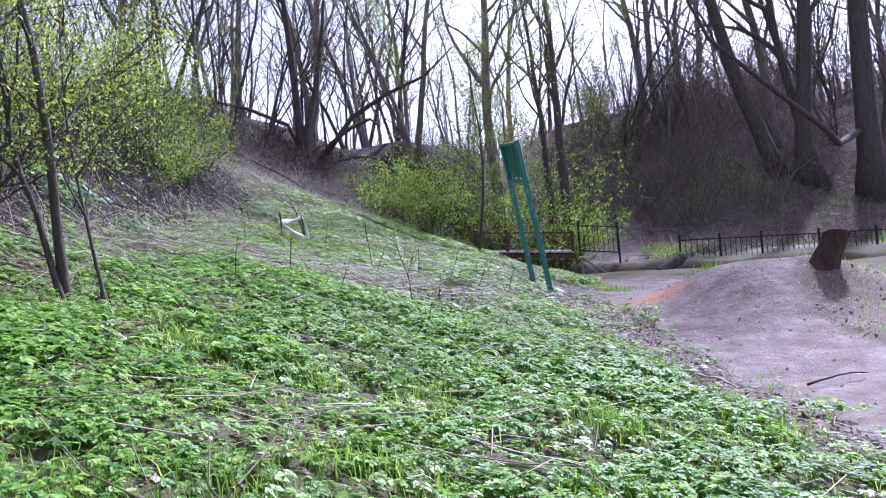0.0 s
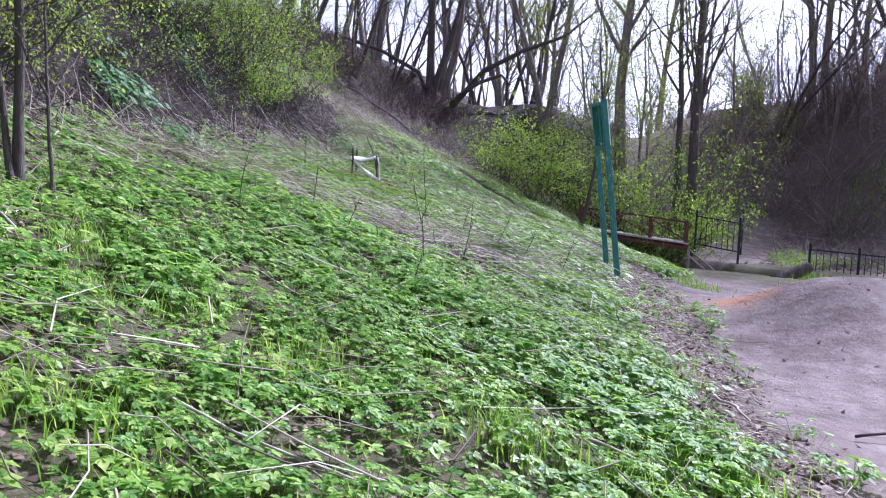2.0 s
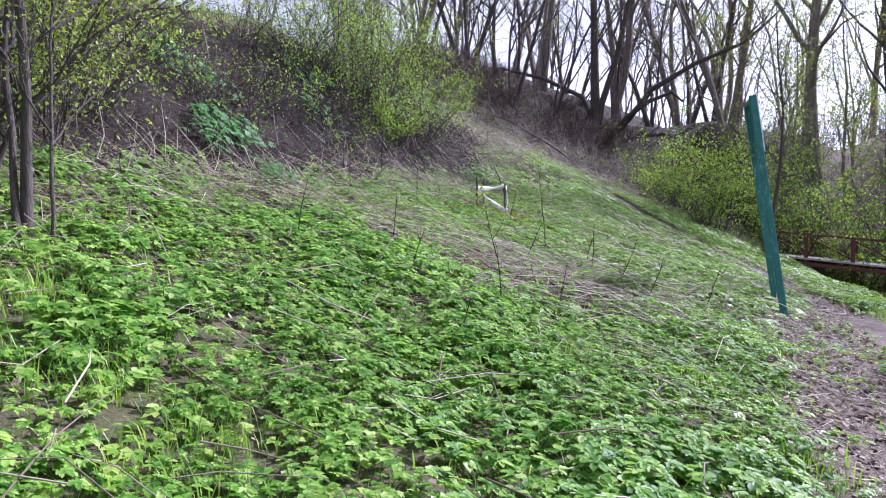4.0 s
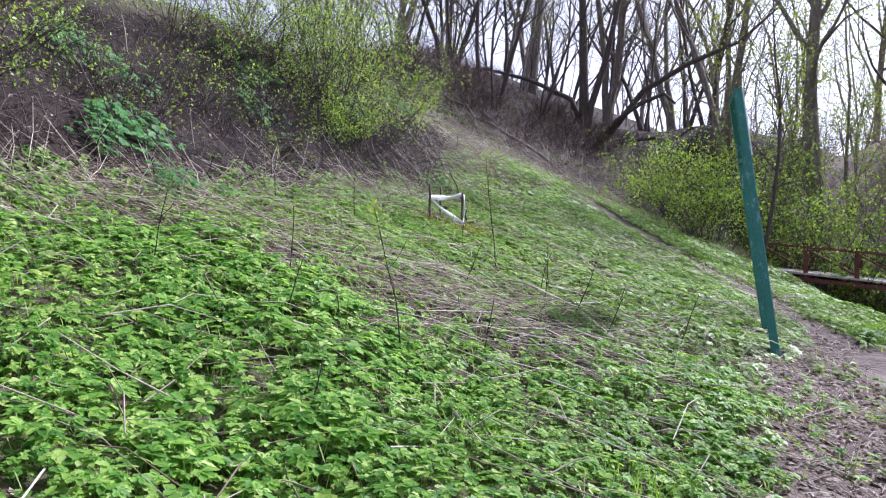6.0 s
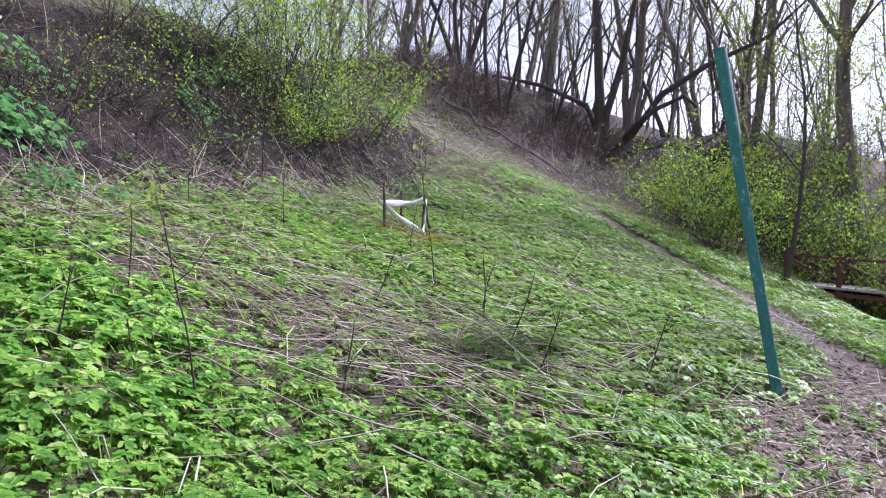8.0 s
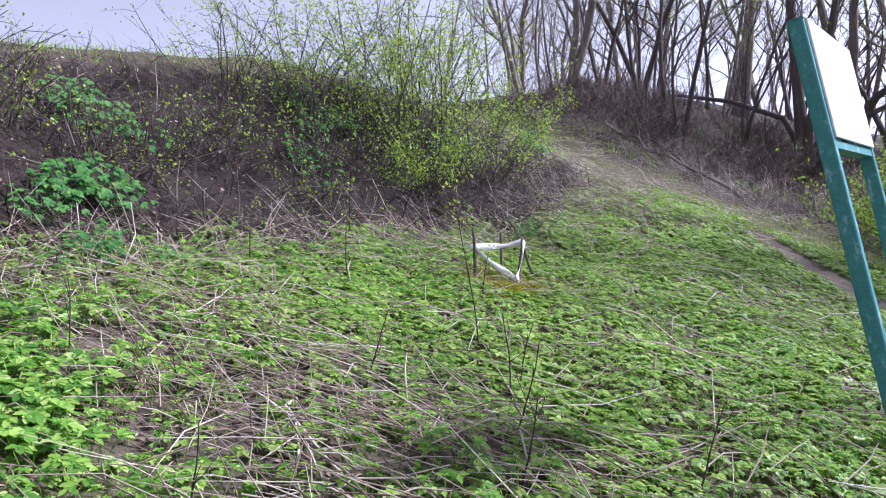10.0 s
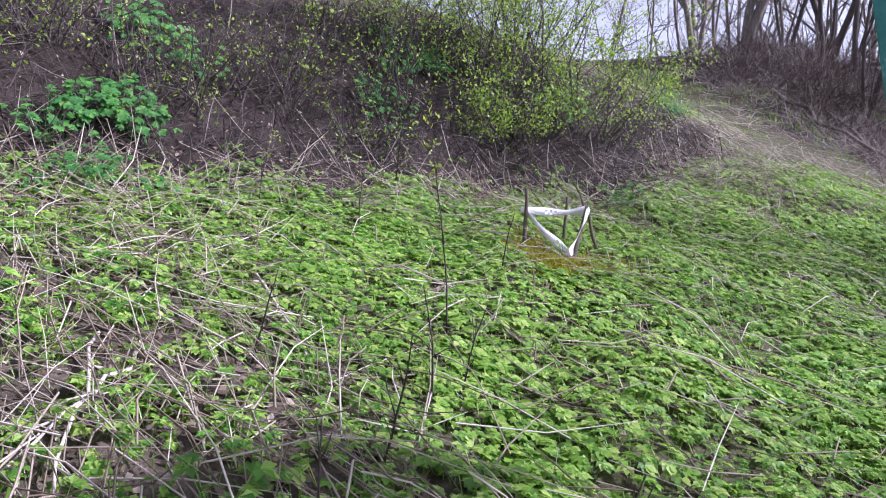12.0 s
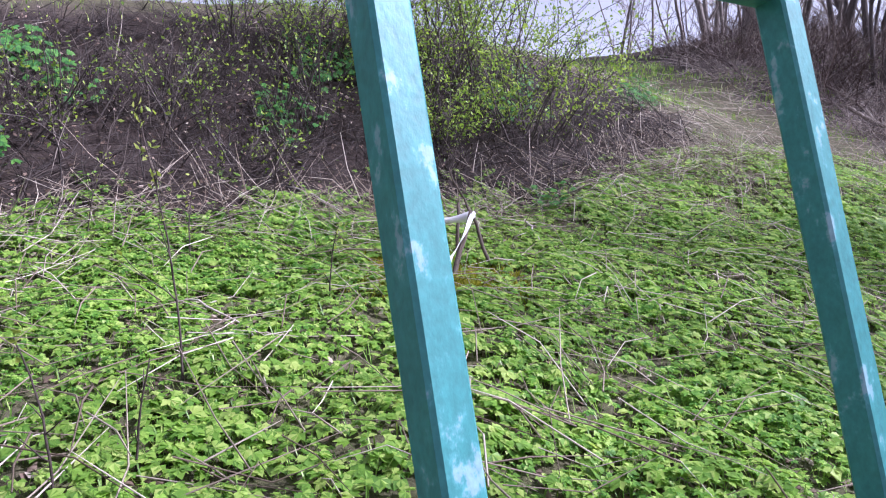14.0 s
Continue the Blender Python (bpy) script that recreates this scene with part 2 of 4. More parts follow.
def leafy(name, stops, through=.4, rough=.45, spec=.4):
    """Thin leaves: each island takes its own tone, and light passes through."""
    m, nt, b = mat(name)
    g = nt.nodes.new("ShaderNodeNewGeometry")
    col = ramp(nt, g.outputs["Random Per Island"], stops)
    col = mix(nt, .5, col, ramp(nt, noise_node(nt, 1.3, 3), [(.3, (.38, .38, .36)), (.7, (.62, .62, .58))]), 'OVERLAY')
    nt.links.new(col, b.inputs["Base Color"])
    b.inputs["Roughness"].default_value = rough
    b.inputs["Specular IOR Level"].default_value = spec
    if through > 0:
        tr = nt.nodes.new("ShaderNodeBsdfTranslucent")
        nt.links.new(mix(nt, .5, col, (.72, .76, .28), 'OVERLAY'), tr.inputs[0])
        ms = nt.nodes.new("ShaderNodeMixShader")
        ms.inputs[0].default_value = through
        nt.links.new(b.outputs[0], ms.inputs[1])
        nt.links.new(tr.outputs[0], ms.inputs[2])
        nt.links.new(ms.outputs[0], nt.nodes["Material Output"].inputs[0])
    return m


M_BARK = surface("bark", [(.3, (.11, .095, .085)), (.55, (.22, .19, .165)), (.8, (.36, .32, .285))], 5, .9, 24, .9, .03, stretch=(3, 3, .5))
M_BARK_DARK = surface("dark bark", [(.3, (.055, .045, .04)), (.6, (.11, .092, .082)), (.85, (.2, .17, .15))], 5, .9, 24, .9, .03, stretch=(3, 3, .5))
M_TWIG = surface("twig bark", [(.3, (.09, .07, .055)), (.7, (.20, .165, .13))], 3, .85, 30)
M_LEAF_TREE = leafy("spring tree leaf", [(0, (.17, .23, .04)), (.5, (.26, .33, .06)), (1, (.38, .43, .10))], .5)
M_LEAF_BUSH = leafy("bush leaf", [(0, (.12, .21, .03)), (.5, (.22, .34, .05)), (1, (.36, .46, .09))], .5)
M_HERB = leafy("ground elder leaf", [(0, (.06, .17, .025)), (.45, (.14, .30, .04)), (.8, (.28, .45, .08)), (1, (.46, .58, .20))], .5, .48, .27)
M_HERB_DARK = leafy("nettle leaf", [(0, (.03, .12, .03)), (.6, (.06, .20, .035)), (1, (.12, .28, .05))], .35, .5)
M_GRASS = leafy("grass blade", [(0, (.10, .22, .03)), (.6, (.22, .38, .05)), (1, (.42, .52, .14))], .45, .4)
M_STRAW = leafy("dry straw", [(0, (.12, .085, .06)), (.3, (.21, .165, .12)), (.7, (.36, .305, .24)), (1, (.58, .52, .44))], .12, .6)
# brown stems with tones lowered to include the shade inside the tangle
M_DEAD_SHADED = leafy("shaded dead stalk", [(0, (.016, .0115, .0095)), (.6, (.038, .028, .023)), (.94, (.085, .066, .054)), (1, (.34, .29, .245))], 0, .8)
# twig tones raised to paint the sun's haze over the far banks
M_BRUSH_HAZE = leafy("haze-paled brush twig", [(0, (.09, .07, .062)), (.6, (.19, .15, .13)), (1, (.38, .33, .29))], 0, .8)
M_REDBRUSH = leafy("reddish brush twig", [(0, (.045, .03, .026)), (.6, (.10, .068, .058)), (.93, (.17, .125, .105)), (1, (.36, .31, .26))], 0, .8)
M_LITTER = leafy("fallen leaf", [(0, (.07, .045, .03)), (.5, (.16, .108, .08)), (.8, (.27, .20, .155)), (1, (.42, .35, .29))], .1, .7)
M_MOSS = leafy("moss sprig", [(0, (.16, .17, .012)), (.6, (.28, .27, .02)), (1, (.40, .36, .05))], .35, .8)


def ground_material():
    m, nt, b = mat("ground")
    tc = nt.nodes.new("ShaderNodeTexCoord").outputs["Object"]

    def attr(n):
        a = nt.nodes.new("ShaderNodeAttribute")
        a.attribute_name = n
        return a.outputs["Fac"]

    def edge(a, s, w=.35):
        """A mask broken up by noise at its rim."""
        add = nt.nodes.new("ShaderNodeMath")
        add.operation = 'MULTIPLY_ADD'
        nt.links.new(noise_node(nt, s, 5, .7, tc), add.inputs[0])
        add.inputs[1].default_value = 1.2
        nt.links.new(attr(a), add.inputs[2])
        mr = nt.nodes.new("ShaderNodeMapRange")
        mr.inputs[1].default_value, mr.inputs[2].default_value = 1.1 - w, 1.1 + w
        nt.links.new(add.outputs[0], mr.inputs[0])
        return mr.outputs[0]

    fine, mid = noise_node(nt, 45, 6, .7, tc), noise_node(nt, 7, 6, .65, tc)
    soil = ramp(nt, mid, [(.3, (.045, .034, .027)), (.5, (.085, .067, .05)), (.7, (.16, .13, .10))])
    soil = mix(nt, edge("green", 5), soil, ramp(nt, fine, [(.3, (.045, .048, .022)), (.55, (.09, .09, .04)), (.75, (.24, .205, .145))]))
    # dark soil, lowered further to hold the shade of bushes and trees
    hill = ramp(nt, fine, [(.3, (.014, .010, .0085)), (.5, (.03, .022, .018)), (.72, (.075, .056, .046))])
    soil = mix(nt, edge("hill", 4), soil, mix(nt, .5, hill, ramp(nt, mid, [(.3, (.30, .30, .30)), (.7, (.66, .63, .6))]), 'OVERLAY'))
    lit = ramp(nt, noise_node(nt, 60, 4, .8, tc), [(.3, (.06, .044, .038)), (.5, (.15, .115, .096)), (.68, (.31, .26, .225))])
    soil = mix(nt, edge("litter", 8), soil, lit)
    dirt = ramp(nt, noise_node(nt, 2.2, 7, .68, tc), [(.28, (.12, .088, .077)), (.5, (.205, .165, .148)), (.72, (.315, .27, .25))])
    dirt = mix(nt, .3, dirt, ramp(nt, noise_node(nt, 90, 3, .7, tc), [(.3, (.2, .2, .2)), (.7, (.8, .8, .8))]), 'OVERLAY')
    soil = mix(nt, edge("red", 3), soil, (.34, .17, .095))
    soil = mix(nt, edge("dirt", 3.5), soil, mix(nt, edge("red", 3), dirt, (.34, .17, .095)))
    soil = mix(nt, edge("moss", 9), soil, ramp(nt, fine, [(.3, (.10, .11, .012)), (.7, (.26, .24, .03))]))
    nt.links.new(soil, b.inputs["Base Color"])
    b.inputs["Roughness"].default_value = .93
    b.inputs["Specular IOR Level"].default_value = .2
    bump(nt, b, noise_node(nt, 9, 8, .72, tc), .7, .06)
    return m


M_GROUND = ground_material()


# ---- ground ----
def axis(lo, a, b, hi, fine, n):
    """Even fine steps from a to b, widening outwards to lo and hi."""
    out = np.geomspace(fine, abs(hi - b), n)
    left = np.geomspace(fine, abs(a - lo), n)
    return np.unique(np.concatenate([a - left[::-1], np.arange(a, b, fine), b + out]).round(4))


AX = axis(-900, -10, 12, 900, .13, 34)
AY = axis(-900, -1.5, 30, 1500, .13, 34)
XX, YY = np.meshgrid(AX, AY, indexing="ij")
ZZ = height(XX, YY)
nx, ny = len(AX), len(AY)
i, j = np.meshgrid(np.arange(nx - 1), np.arange(ny - 1), indexing="ij")
g = Geo().add(np.stack([XX, YY, ZZ], -1), np.stack([i * ny + j, (i + 1) * ny + j, (i + 1) * ny + j + 1, i * ny + j + 1], -1))
ground = tagged(new("ground", g.mesh("ground", M_GROUND)), "uneven woodland ground with bare dirt path, brown soil, shade-darkened hillside and leaf litter", "ground", kind="structure")
x_, y_ = XX.ravel(), YY.ravel()
near = np.exp(-soft(np.hypot(x_ - 1, y_ - 10) - 28, 3) / 6)
masks = {
    "dirt": np.maximum(road_mask(x_, y_), .4 * trail_mask(x_, y_) * (1 - smooth(y_, 20, 23))),
    "litter": np.clip(litter_mask(x_, y_) + .7 * trail_mask(x_, y_) + far_bank_haze(x_, y_), 0, 1),
    # beyond y 25 the same dark soil paints the shade under the trees
    "hill": np.clip(hill_mask(x_, y_) + smooth(y_, 25, 29) * (1 - far_bank_haze(x_, y_)), 0, 1),
    "green": np.clip(.75 - brush_mask(x_, y_) - hill_mask(x_, y_), 0, 1) * near,
    "moss": np.exp(-((x_ + 2.9) / .5) ** 2 - ((y_ - 15.7) / .45) ** 2) * 1.1,
    "red": np.exp(-((x_ - 3.45) / .45) ** 2 - ((y_ - 13.0) / .8) ** 2) + .9 * np.exp(-((x_ - 4.3) / .5) ** 2 - ((y_ - 5.2) / .5) ** 2),
}
for key, val in masks.items():
    at_ = ground.data.attributes.new(key, 'FLOAT', 'POINT')
    at_.data.foreach_set("value", val.astype(np.float32))


# ---- sign on two leaning posts ----
M_TEAL = surface("teal paint", [(.30, (.03, .165, .16)), (.57, (.04, .20, .195)), (.61, (.07, .25, .255)), (.64, (.17, .30, .33)), (.75, (.22, .35, .38))], 13, .52, 60, .25, .004, stretch=(1, 1, .7), spec=.4)
M_BOARD = surface("white board", [(.3, (.74, .77, .80)), (.7, (.86, .88, .90))], 4, .35, 40, .05, .002)


def info_sign():
    nb, fb, rise = Vector((1.737, 13.517, -.035)), Vector((1.579, 14.750, .07)), Vector((-.37, -.275, 2.69))
    root = thing("information_sign", nb, "leaning teal-painted metal sign stand with a white board", "sign")
    inv = Matrix.Translation(-nb)
    along = (fb - nb).normalized()
    zl = rise.normalized()
    xl = along.cross(zl).normalized()
    yl = zl.cross(xl)
    rot = Matrix((xl, yl, zl)).transposed().to_4x4()

    def place(base, h):
        return Matrix.Translation(base - nb + zl * h) @ rot
    L = rise.length
    for base in (nb, fb):
        g = Geo()
        box(g, place(base, L / 2 - .12), .084, .084, L + .24, .008)
        post = part("post", g, M_TEAL, root, flat=True)
        g = Geo()
        box(g, place(base, L + .004), .092, .092, .008, .006)
        part("cap", g, M_TEAL, post, flat=True)
    span = (fb - nb).length
    mid = nb + along * span / 2
    for h, name in ((2.015, "lower_rail"), (L - .03, "top_rail")):
        g = Geo()
        box(g, place(mid, h), .075, span - .078, .045, .004)
        part(name, g, M_TEAL, root, flat=True)
    for k in (.33, .66):
        g = Geo()
        box(g, place(nb + along * span * k, (1.99 + L) / 2) @ Matrix.Translation((-.012, 0, 0)), .03, .03, L - 2.08, .003)
        part("upright", g, M_TEAL, root, flat=True)
    g = Geo()
    box(g, place(mid, (2.05 + L) / 2) @ Matrix.Translation((.05, 0, 0)), .014, span - .02, L - 2.05, .003)
    part("board", g, M_BOARD, root, "blank white sheet board, weathered", flat=True)
    g = Geo()
    box(g, place(mid, (2.05 + L) / 2) @ Matrix.Translation((.037, 0, 0)), .008, span - .09, L - 2.12)
    part("back_panel", g, M_TEAL, root, flat=True)


info_sign()

# ---- stakes tied with white ribbon ----
M_STAKE = surface("weathered stake wood", [(.3, (.06, .045, .035)), (.7, (.15, .12, .095))], 8, .9, 40, .5, .006, stretch=(4, 4, .6))
M_TAPE = surface("white ribbon", [(.3, (.74, .74, .74)), (.7, (.86, .86, .86))], 12, .5, 80, .15, .003)


def stake_frame():
    o = Vector((-3.05, 15.95, float(height(-3.05, 15.95))))
    root = thing("ribbon_fence", o, "rough wooden stakes tied round with sagging white ribbon", "fence")
    stakes = [((-3.32, 15.59, 1.2), (-3.31, 15.60, 1.99), .021, "stake"), ((-2.85, 15.82, 1.16), (-2.99, 16.11, 1.86), .023, "stake"),
              ((-2.97, 16.33, 1.25), (-3.06, 16.16, 1.85), .017, "stake"), ((-3.44, 16.22, 1.3), (-3.45, 16.24, 1.98), .018, "stake")]
    for a, b, r, n in stakes:
        g = Geo()
        a, b = np.array(a) - o, np.array(b) - o
        t = np.linspace(0, 1, 7)[:, None]
        pts = a + (b - a) * t + rng.normal(0, .006, (7, 3))
        tube(g, pts, r * np.linspace(1.1, .85, 7), 7)
        part(n, g, M_STAKE, root)
    g = Geo()
    tube(g, np.array([(-3.06, 16.16, 1.8), (-3.09, 16.10, 1.98), (-3.15, 16.02, 2.14), (-3.18, 16.0, 2.25)]) - np.array(o), [.012, .01, .008, .005], 5)
    part("twig", g, M_STAKE, root)
    runs = [((-3.34, 15.61, 1.77), (-2.84, 15.80, 1.37), .03), ((-2.80, 15.76, 1.36), (-2.97, 16.12, 1.84), .02), ((-3.04, 16.14, 1.82), (-3.34, 15.61, 1.79), .03)]
    for a, b, sag in runs:
        g = Geo()
        n = 14
        t = np.linspace(0, 1, n)
        mid = np.array(a) + (np.array(b) - a) * t[:, None]
        mid[:, 2] -= sag * 4 * t * (1 - t)
        twist = .5 * np.sin(t * 5 + a[0] * 7)
        half = .05 * (.75 + .25 * np.cos(t * 9))
        side = np.cross(np.array(b) - a, (0, 0, 1.0))
        side /= np.linalg.norm(side)
        off = half[:, None] * (np.cos(twist)[:, None] * np.array([0, 0, 1.0]) + np.sin(twist)[:, None] * side)
        thick = side * .0015
        v = np.concatenate([mid - off - thick, mid + off - thick, mid + off + thick, mid - off + thick]) - np.array(o)
        k = np.arange(n - 1)
        q = np.concatenate([np.stack([s * n + k, s * n + k + 1, ((s + 1) % 4) * n + k + 1, ((s + 1) % 4) * n + k], -1) for s in range(4)])
        g.add(v, q)
        part("ribbon", g, M_TAPE, root)
    for c in ((-3.35, 15.59, 1.77), (-3.05, 16.15, 1.83), (-2.85, 15.80, 1.37)):
        g = Geo()
        c = np.array(c) - o
        t = np.linspace(0, 1, 5)[:, None]
        tube(g, c + np.array([[0, 0, -.03]]) * (1 - t) + np.array([[.0, .0, .035]]) * t, [.022, .036, .034, .036, .02], 7)
        part("knot", g, M_TAPE, root)


stake_frame()

# ---- stump, bridge, railings ----
M_STUMP = surface("stump bark", [(.3, (.035, .022, .018)), (.6, (.085, .05, .038)), (.85, (.16, .10, .075))], 6, .9, 25, .9, .02, stretch=(2, 2, .6))
M_CUT = surface("cut wood", [(.3, (.13, .085, .075)), (.7, (.27, .19, .165))], 7, .8, 40, .4, .006)
M_RED = surface("red-brown paint", [(.3, (.09, .028, .026)), (.65, (.15, .05, .045)), (.85, (.22, .10, .09))], 6, .6, 40, .3, .004)
M_DECK = surface("pale deck boards", [(.3, (.36, .32, .30)), (.7, (.52, .48, .46))], 4, .8, 50, .3, .004)
M_IRON = surface("black iron paint", [(.3, (.012, .014, .018)), (.8, (.04, .045, .05))], 8, .5, 50, .2, .003)
M_CONC = surface("stained concrete", [(.3, (.09, .085, .08)), (.6, (.17, .16, .15)), (.85, (.27, .26, .25))], 3, .9, 40, .5, .01)
M_POLE = surface("grey pole wood", [(.3, (.16, .13, .11)), (.7, (.33, .28, .24))], 6, .85, 40, .4, .004)


def stump(x, y, r, h, lean, label):
    z = float(height(x, y)) + .03
    root = thing("tree_stump", (x, y, z), label, "stump")
    n, s = 9, 22
    ang = np.arange(s) * 2 * np.pi / s
    lob = 1 + .07 * np.sin(3 * ang + 1) + .05 * np.sin(7 * ang) + rng.normal(0, .02, s)
    v = []
    for k in range(n):
        t = k / (n - 1)
        rr = r * lob * (1 + .35 * (1 - t) ** 3) * (1 + rng.normal(0, .012, s))
        v.append(np.stack([rr * np.cos(ang) + lean[0] * t * h, rr * np.sin(ang) + lean[1] * t * h, np.full(s, -.15 + t * (h + .15))], -1))
    v = np.concatenate(v)
    v[-s:, 2] += .09 * np.cos(ang + 2.2) * 1.0
    i, j = np.meshgrid(np.arange(n - 1), np.arange(s), indexing="ij")
    k = (j + 1) % s
    g = Geo().add(v, np.stack([i * s + j, i * s + k, (i + 1) * s + k, (i + 1) * s + j], -1))
    part("bark", g, M_STUMP, root)
    top = v[-s:]
    c = top.mean(0)
    rings = np.concatenate([c + (top - c) * f + np.array([0, 0, .006 + .012 * (f < .9)]) for f in (.985, .6, .25)] + [c[None] + (0, 0, .012)])
    q = [[a * s + b, a * s + (b + 1) % s, (a + 1) * s + (b + 1) % s, (a + 1) * s + b] for a in range(2) for b in range(s)]
    g = Geo().add(rings, q, [[2 * s + b, 2 * s + (b + 1) % s, 3 * s] for b in range(s)])
    part("cut_face", g, M_CUT, root, "weathered saw-cut top")


stump(5.62, 11.75, .2, .36, (.75, -.1), "leaning sawn tree stump with reddish-brown bark beside the path")


def fallen_log(a, b, r, label, mtl, sides=9, wig=.05):
    a, b = np.array(a, float), np.array(b, float)
    t = np.linspace(0, 1, 9)[:, None]
    pts = (b - a) * t + rng.normal(0, wig, (9, 3)) * np.sin(t * np.pi)
    ob = thing("fallen_log", tuple(a), label, "log")
    g = Geo()
    tube(g, pts, r * np.linspace(1, .7, 9) * (1 + rng.normal(0, .06, 9)), sides)
    part("trunk", g, mtl, ob)


fallen_log((5.9, 21.9, -.62), (6.75, 22.2, -.2), .19, "black rotting log lying on the far bank", M_BARK_DARK)
fallen_log((-9.3, 27.9, float(height(-9.3, 27.9)) + .12), (-5.0, 27.0, float(height(-5, 27)) + .1), .055, "long thin fallen branch lying across the slope", M_TWIG, 6, .12)
fallen_log((-8.9, 28.4, float(height(-8.9, 28.4)) + .1), (-5.4, 27.7, float(height(-5.4, 27.7)) + .1), .04, "long thin fallen branch lying across the slope", M_TWIG, 6, .1)


def footbridge():
    a, b = Vector((.9, 25.6, .42)), Vector((4.1, 25.3, .12))
    root = thing("footbridge", a, "small red-brown footbridge with pale deck over the stream", "bridge")
    d = (b - a).normalized()
    side = d.cross(Vector((0, 0, 1))).normalized()
    L, W = (b - a).length, 1.5
    for k in range(16):
        g = Geo()
        c = a + d * (L * (k + .5) / 16) - a
        up = side.cross(d)
        m = Matrix.Translation(c) @ Matrix((d, side * -1, up)).transposed().to_4x4()
        box(g, m, L / 16 - .012, W, .045, .004)
        part("deck_board", g, M_DECK, root, flat=True)
    for s in (-1, 1):
        off = side * s * (W / 2 - .06)
        g = Geo()
        m, l = between(off - Vector((0, 0, .13)), b - a + off - Vector((0, 0, .13)))
        box(g, m, .2, .09, l, .006)
        part("beam", g, M_RED, root, flat=True)
        posts = [0.02, .33, .66, .98]
        for p in posts:
            g = Geo()
            base = d * (L * p) + off
            m, l = between(base - Vector((0, 0, .2)), base + Vector((0, 0, .72)))
            box(g, m, .1, .1, l, .008)
            part("post", g, M_RED, root, flat=True)
        for p, q in zip(posts[:-1], posts[1:]):
            g = Geo()
            for h1, h2 in ((.62, .62),):
                m, l = between(d * (L * p) + off + Vector((0, 0, h1)), d * (L * q) + off + Vector((0, 0, h2)))
                box(g, m, .07, .045, l, .005)
            part("rail", g, M_RED, root, flat=True)
            g = Geo()
            m, l = between(d * (L * p) + off * 1.02 + Vector((0, 0, .58)), d * (L * q) + off * 1.02 + Vector((0, 0, .08)))
            box(g, m, .06, .04, l, .005)
            part("brace", g, M_RED, root, flat=True)


footbridge()


def iron_fence(pts, label, hgt=.95):
    """Railing panels along a line of posts: a post each, two rails and thin bars between."""
    o = Vector(pts[0])
    root = thing("iron_railing", o, label, "railing", "black railings by the stream")
    for p in pts:
        g = Geo()
        m, l = between(Vector(p) - o - Vector((0, 0, .25)), Vector(p) - o + Vector((0, 0, hgt + .06)))
        box(g, m, .06, .06, l, .006)
        post = part("post", g, M_IRON, root, flat=True)
        g = Geo()
        tube(g, np.array([(0, 0, hgt + .06), (0, 0, hgt + .09), (0, 0, hgt + .12)]) + np.array(Vector(p) - o), [.03, .045, .012], 7)
        part("finial", g, M_IRON, post)
    for p, q in zip(pts[:-1], pts[1:]):
        p, q = Vector(p) - o, Vector(q) - o
        for h in (.12, hgt - .06):
            g = Geo()
            m, l = between(p + Vector((0, 0, h)), q + Vector((0, 0, h)))
            box(g, m, .03, .035, l, .003)
            part("rail", g, M_IRON, root, flat=True)
        n = max(2, int((q - p).length / .16))
        for k in range(1, n):
            c = p.lerp(q, k / n)
            g = Geo()
            tube(g, np.array([c + Vector((0, 0, .08)), c + Vector((0, 0, hgt))]), [.011, .011], 5)
            part("bar", g, M_IRON, root)


def on_ground(x, y, dz=0.0):
    return (x, y, float(height(x, y)) + dz)


iron_fence([(x, 23.8 + .02 * (x - 7), -.66 - .05 * (x - 7.1)) for x in (7.15, 8.4, 9.7, 11.5, 13.3, 15.1, 16.9)], "low black iron railing with thin bars along the stream", .9)
iron_fence([(4.3, 25.2, .0), (5.4, 24.4, -.15), (5.8, 26.3, .05)], "black iron railing at the end of the footbridge", 1.0)


def pole_rail():
    root = thing("pole_handrail", (3.9, 22.0, 0), "two thin bare poles leaning down to the stream bank", "handrail")
    o = np.array((3.9, 22.0, 0))
    for a, b in (((3.74, 21.7, .08), (4.6, 21.3, -.62)), ((3.70, 21.75, -.04), (4.45, 21.3, -.68))):
        g = Geo()
        tube(g, np.linspace(a, b, 5) - o + rng.normal(0, .006, (5, 3)), [.028] * 5, 6)
        part("pole", g, M_POLE, root)
    g = Geo()
    tube(g, np.array([(3.74, 21.75, -.75), (3.73, 21.72, .1)]) - o, [.04, .035], 6)
    part("post", g, M_POLE, root)


pole_rail()


def bank_wall():
    a, b = Vector((3.6, 20.9, -.75)), Vector((7.2, 20.1, -.82))
    root = thing("bank_wall", a, "low dark stained concrete bank wall along the stream", "wall", kind="structure")
    g = Geo()
    m, l = between(Vector((0, 0, 0)), b - a)
    box(g, m, .5, .3, l, .02)
    part("wall", g, M_CONC, root, flat=True)


bank_wall()


# ---- trees ----
def unit(v):
    return v / (np.linalg.norm(v) + 1e-9)


def grow(rg, start, direction, length, r0, n, wander, lift=0.0, end=.35):
    """A bent branch: points and radii."""
    pts, d = [np.array(start, float)], unit(np.array(direction, float))
    for k in range(n):
        d = unit(d + rg.normal(0, wander, 3) + np.array([0, 0, lift]))
        pts.append(pts[-1] + d * length / n)
    return np.array(pts), np.linspace(r0, r0 * end, n + 1)


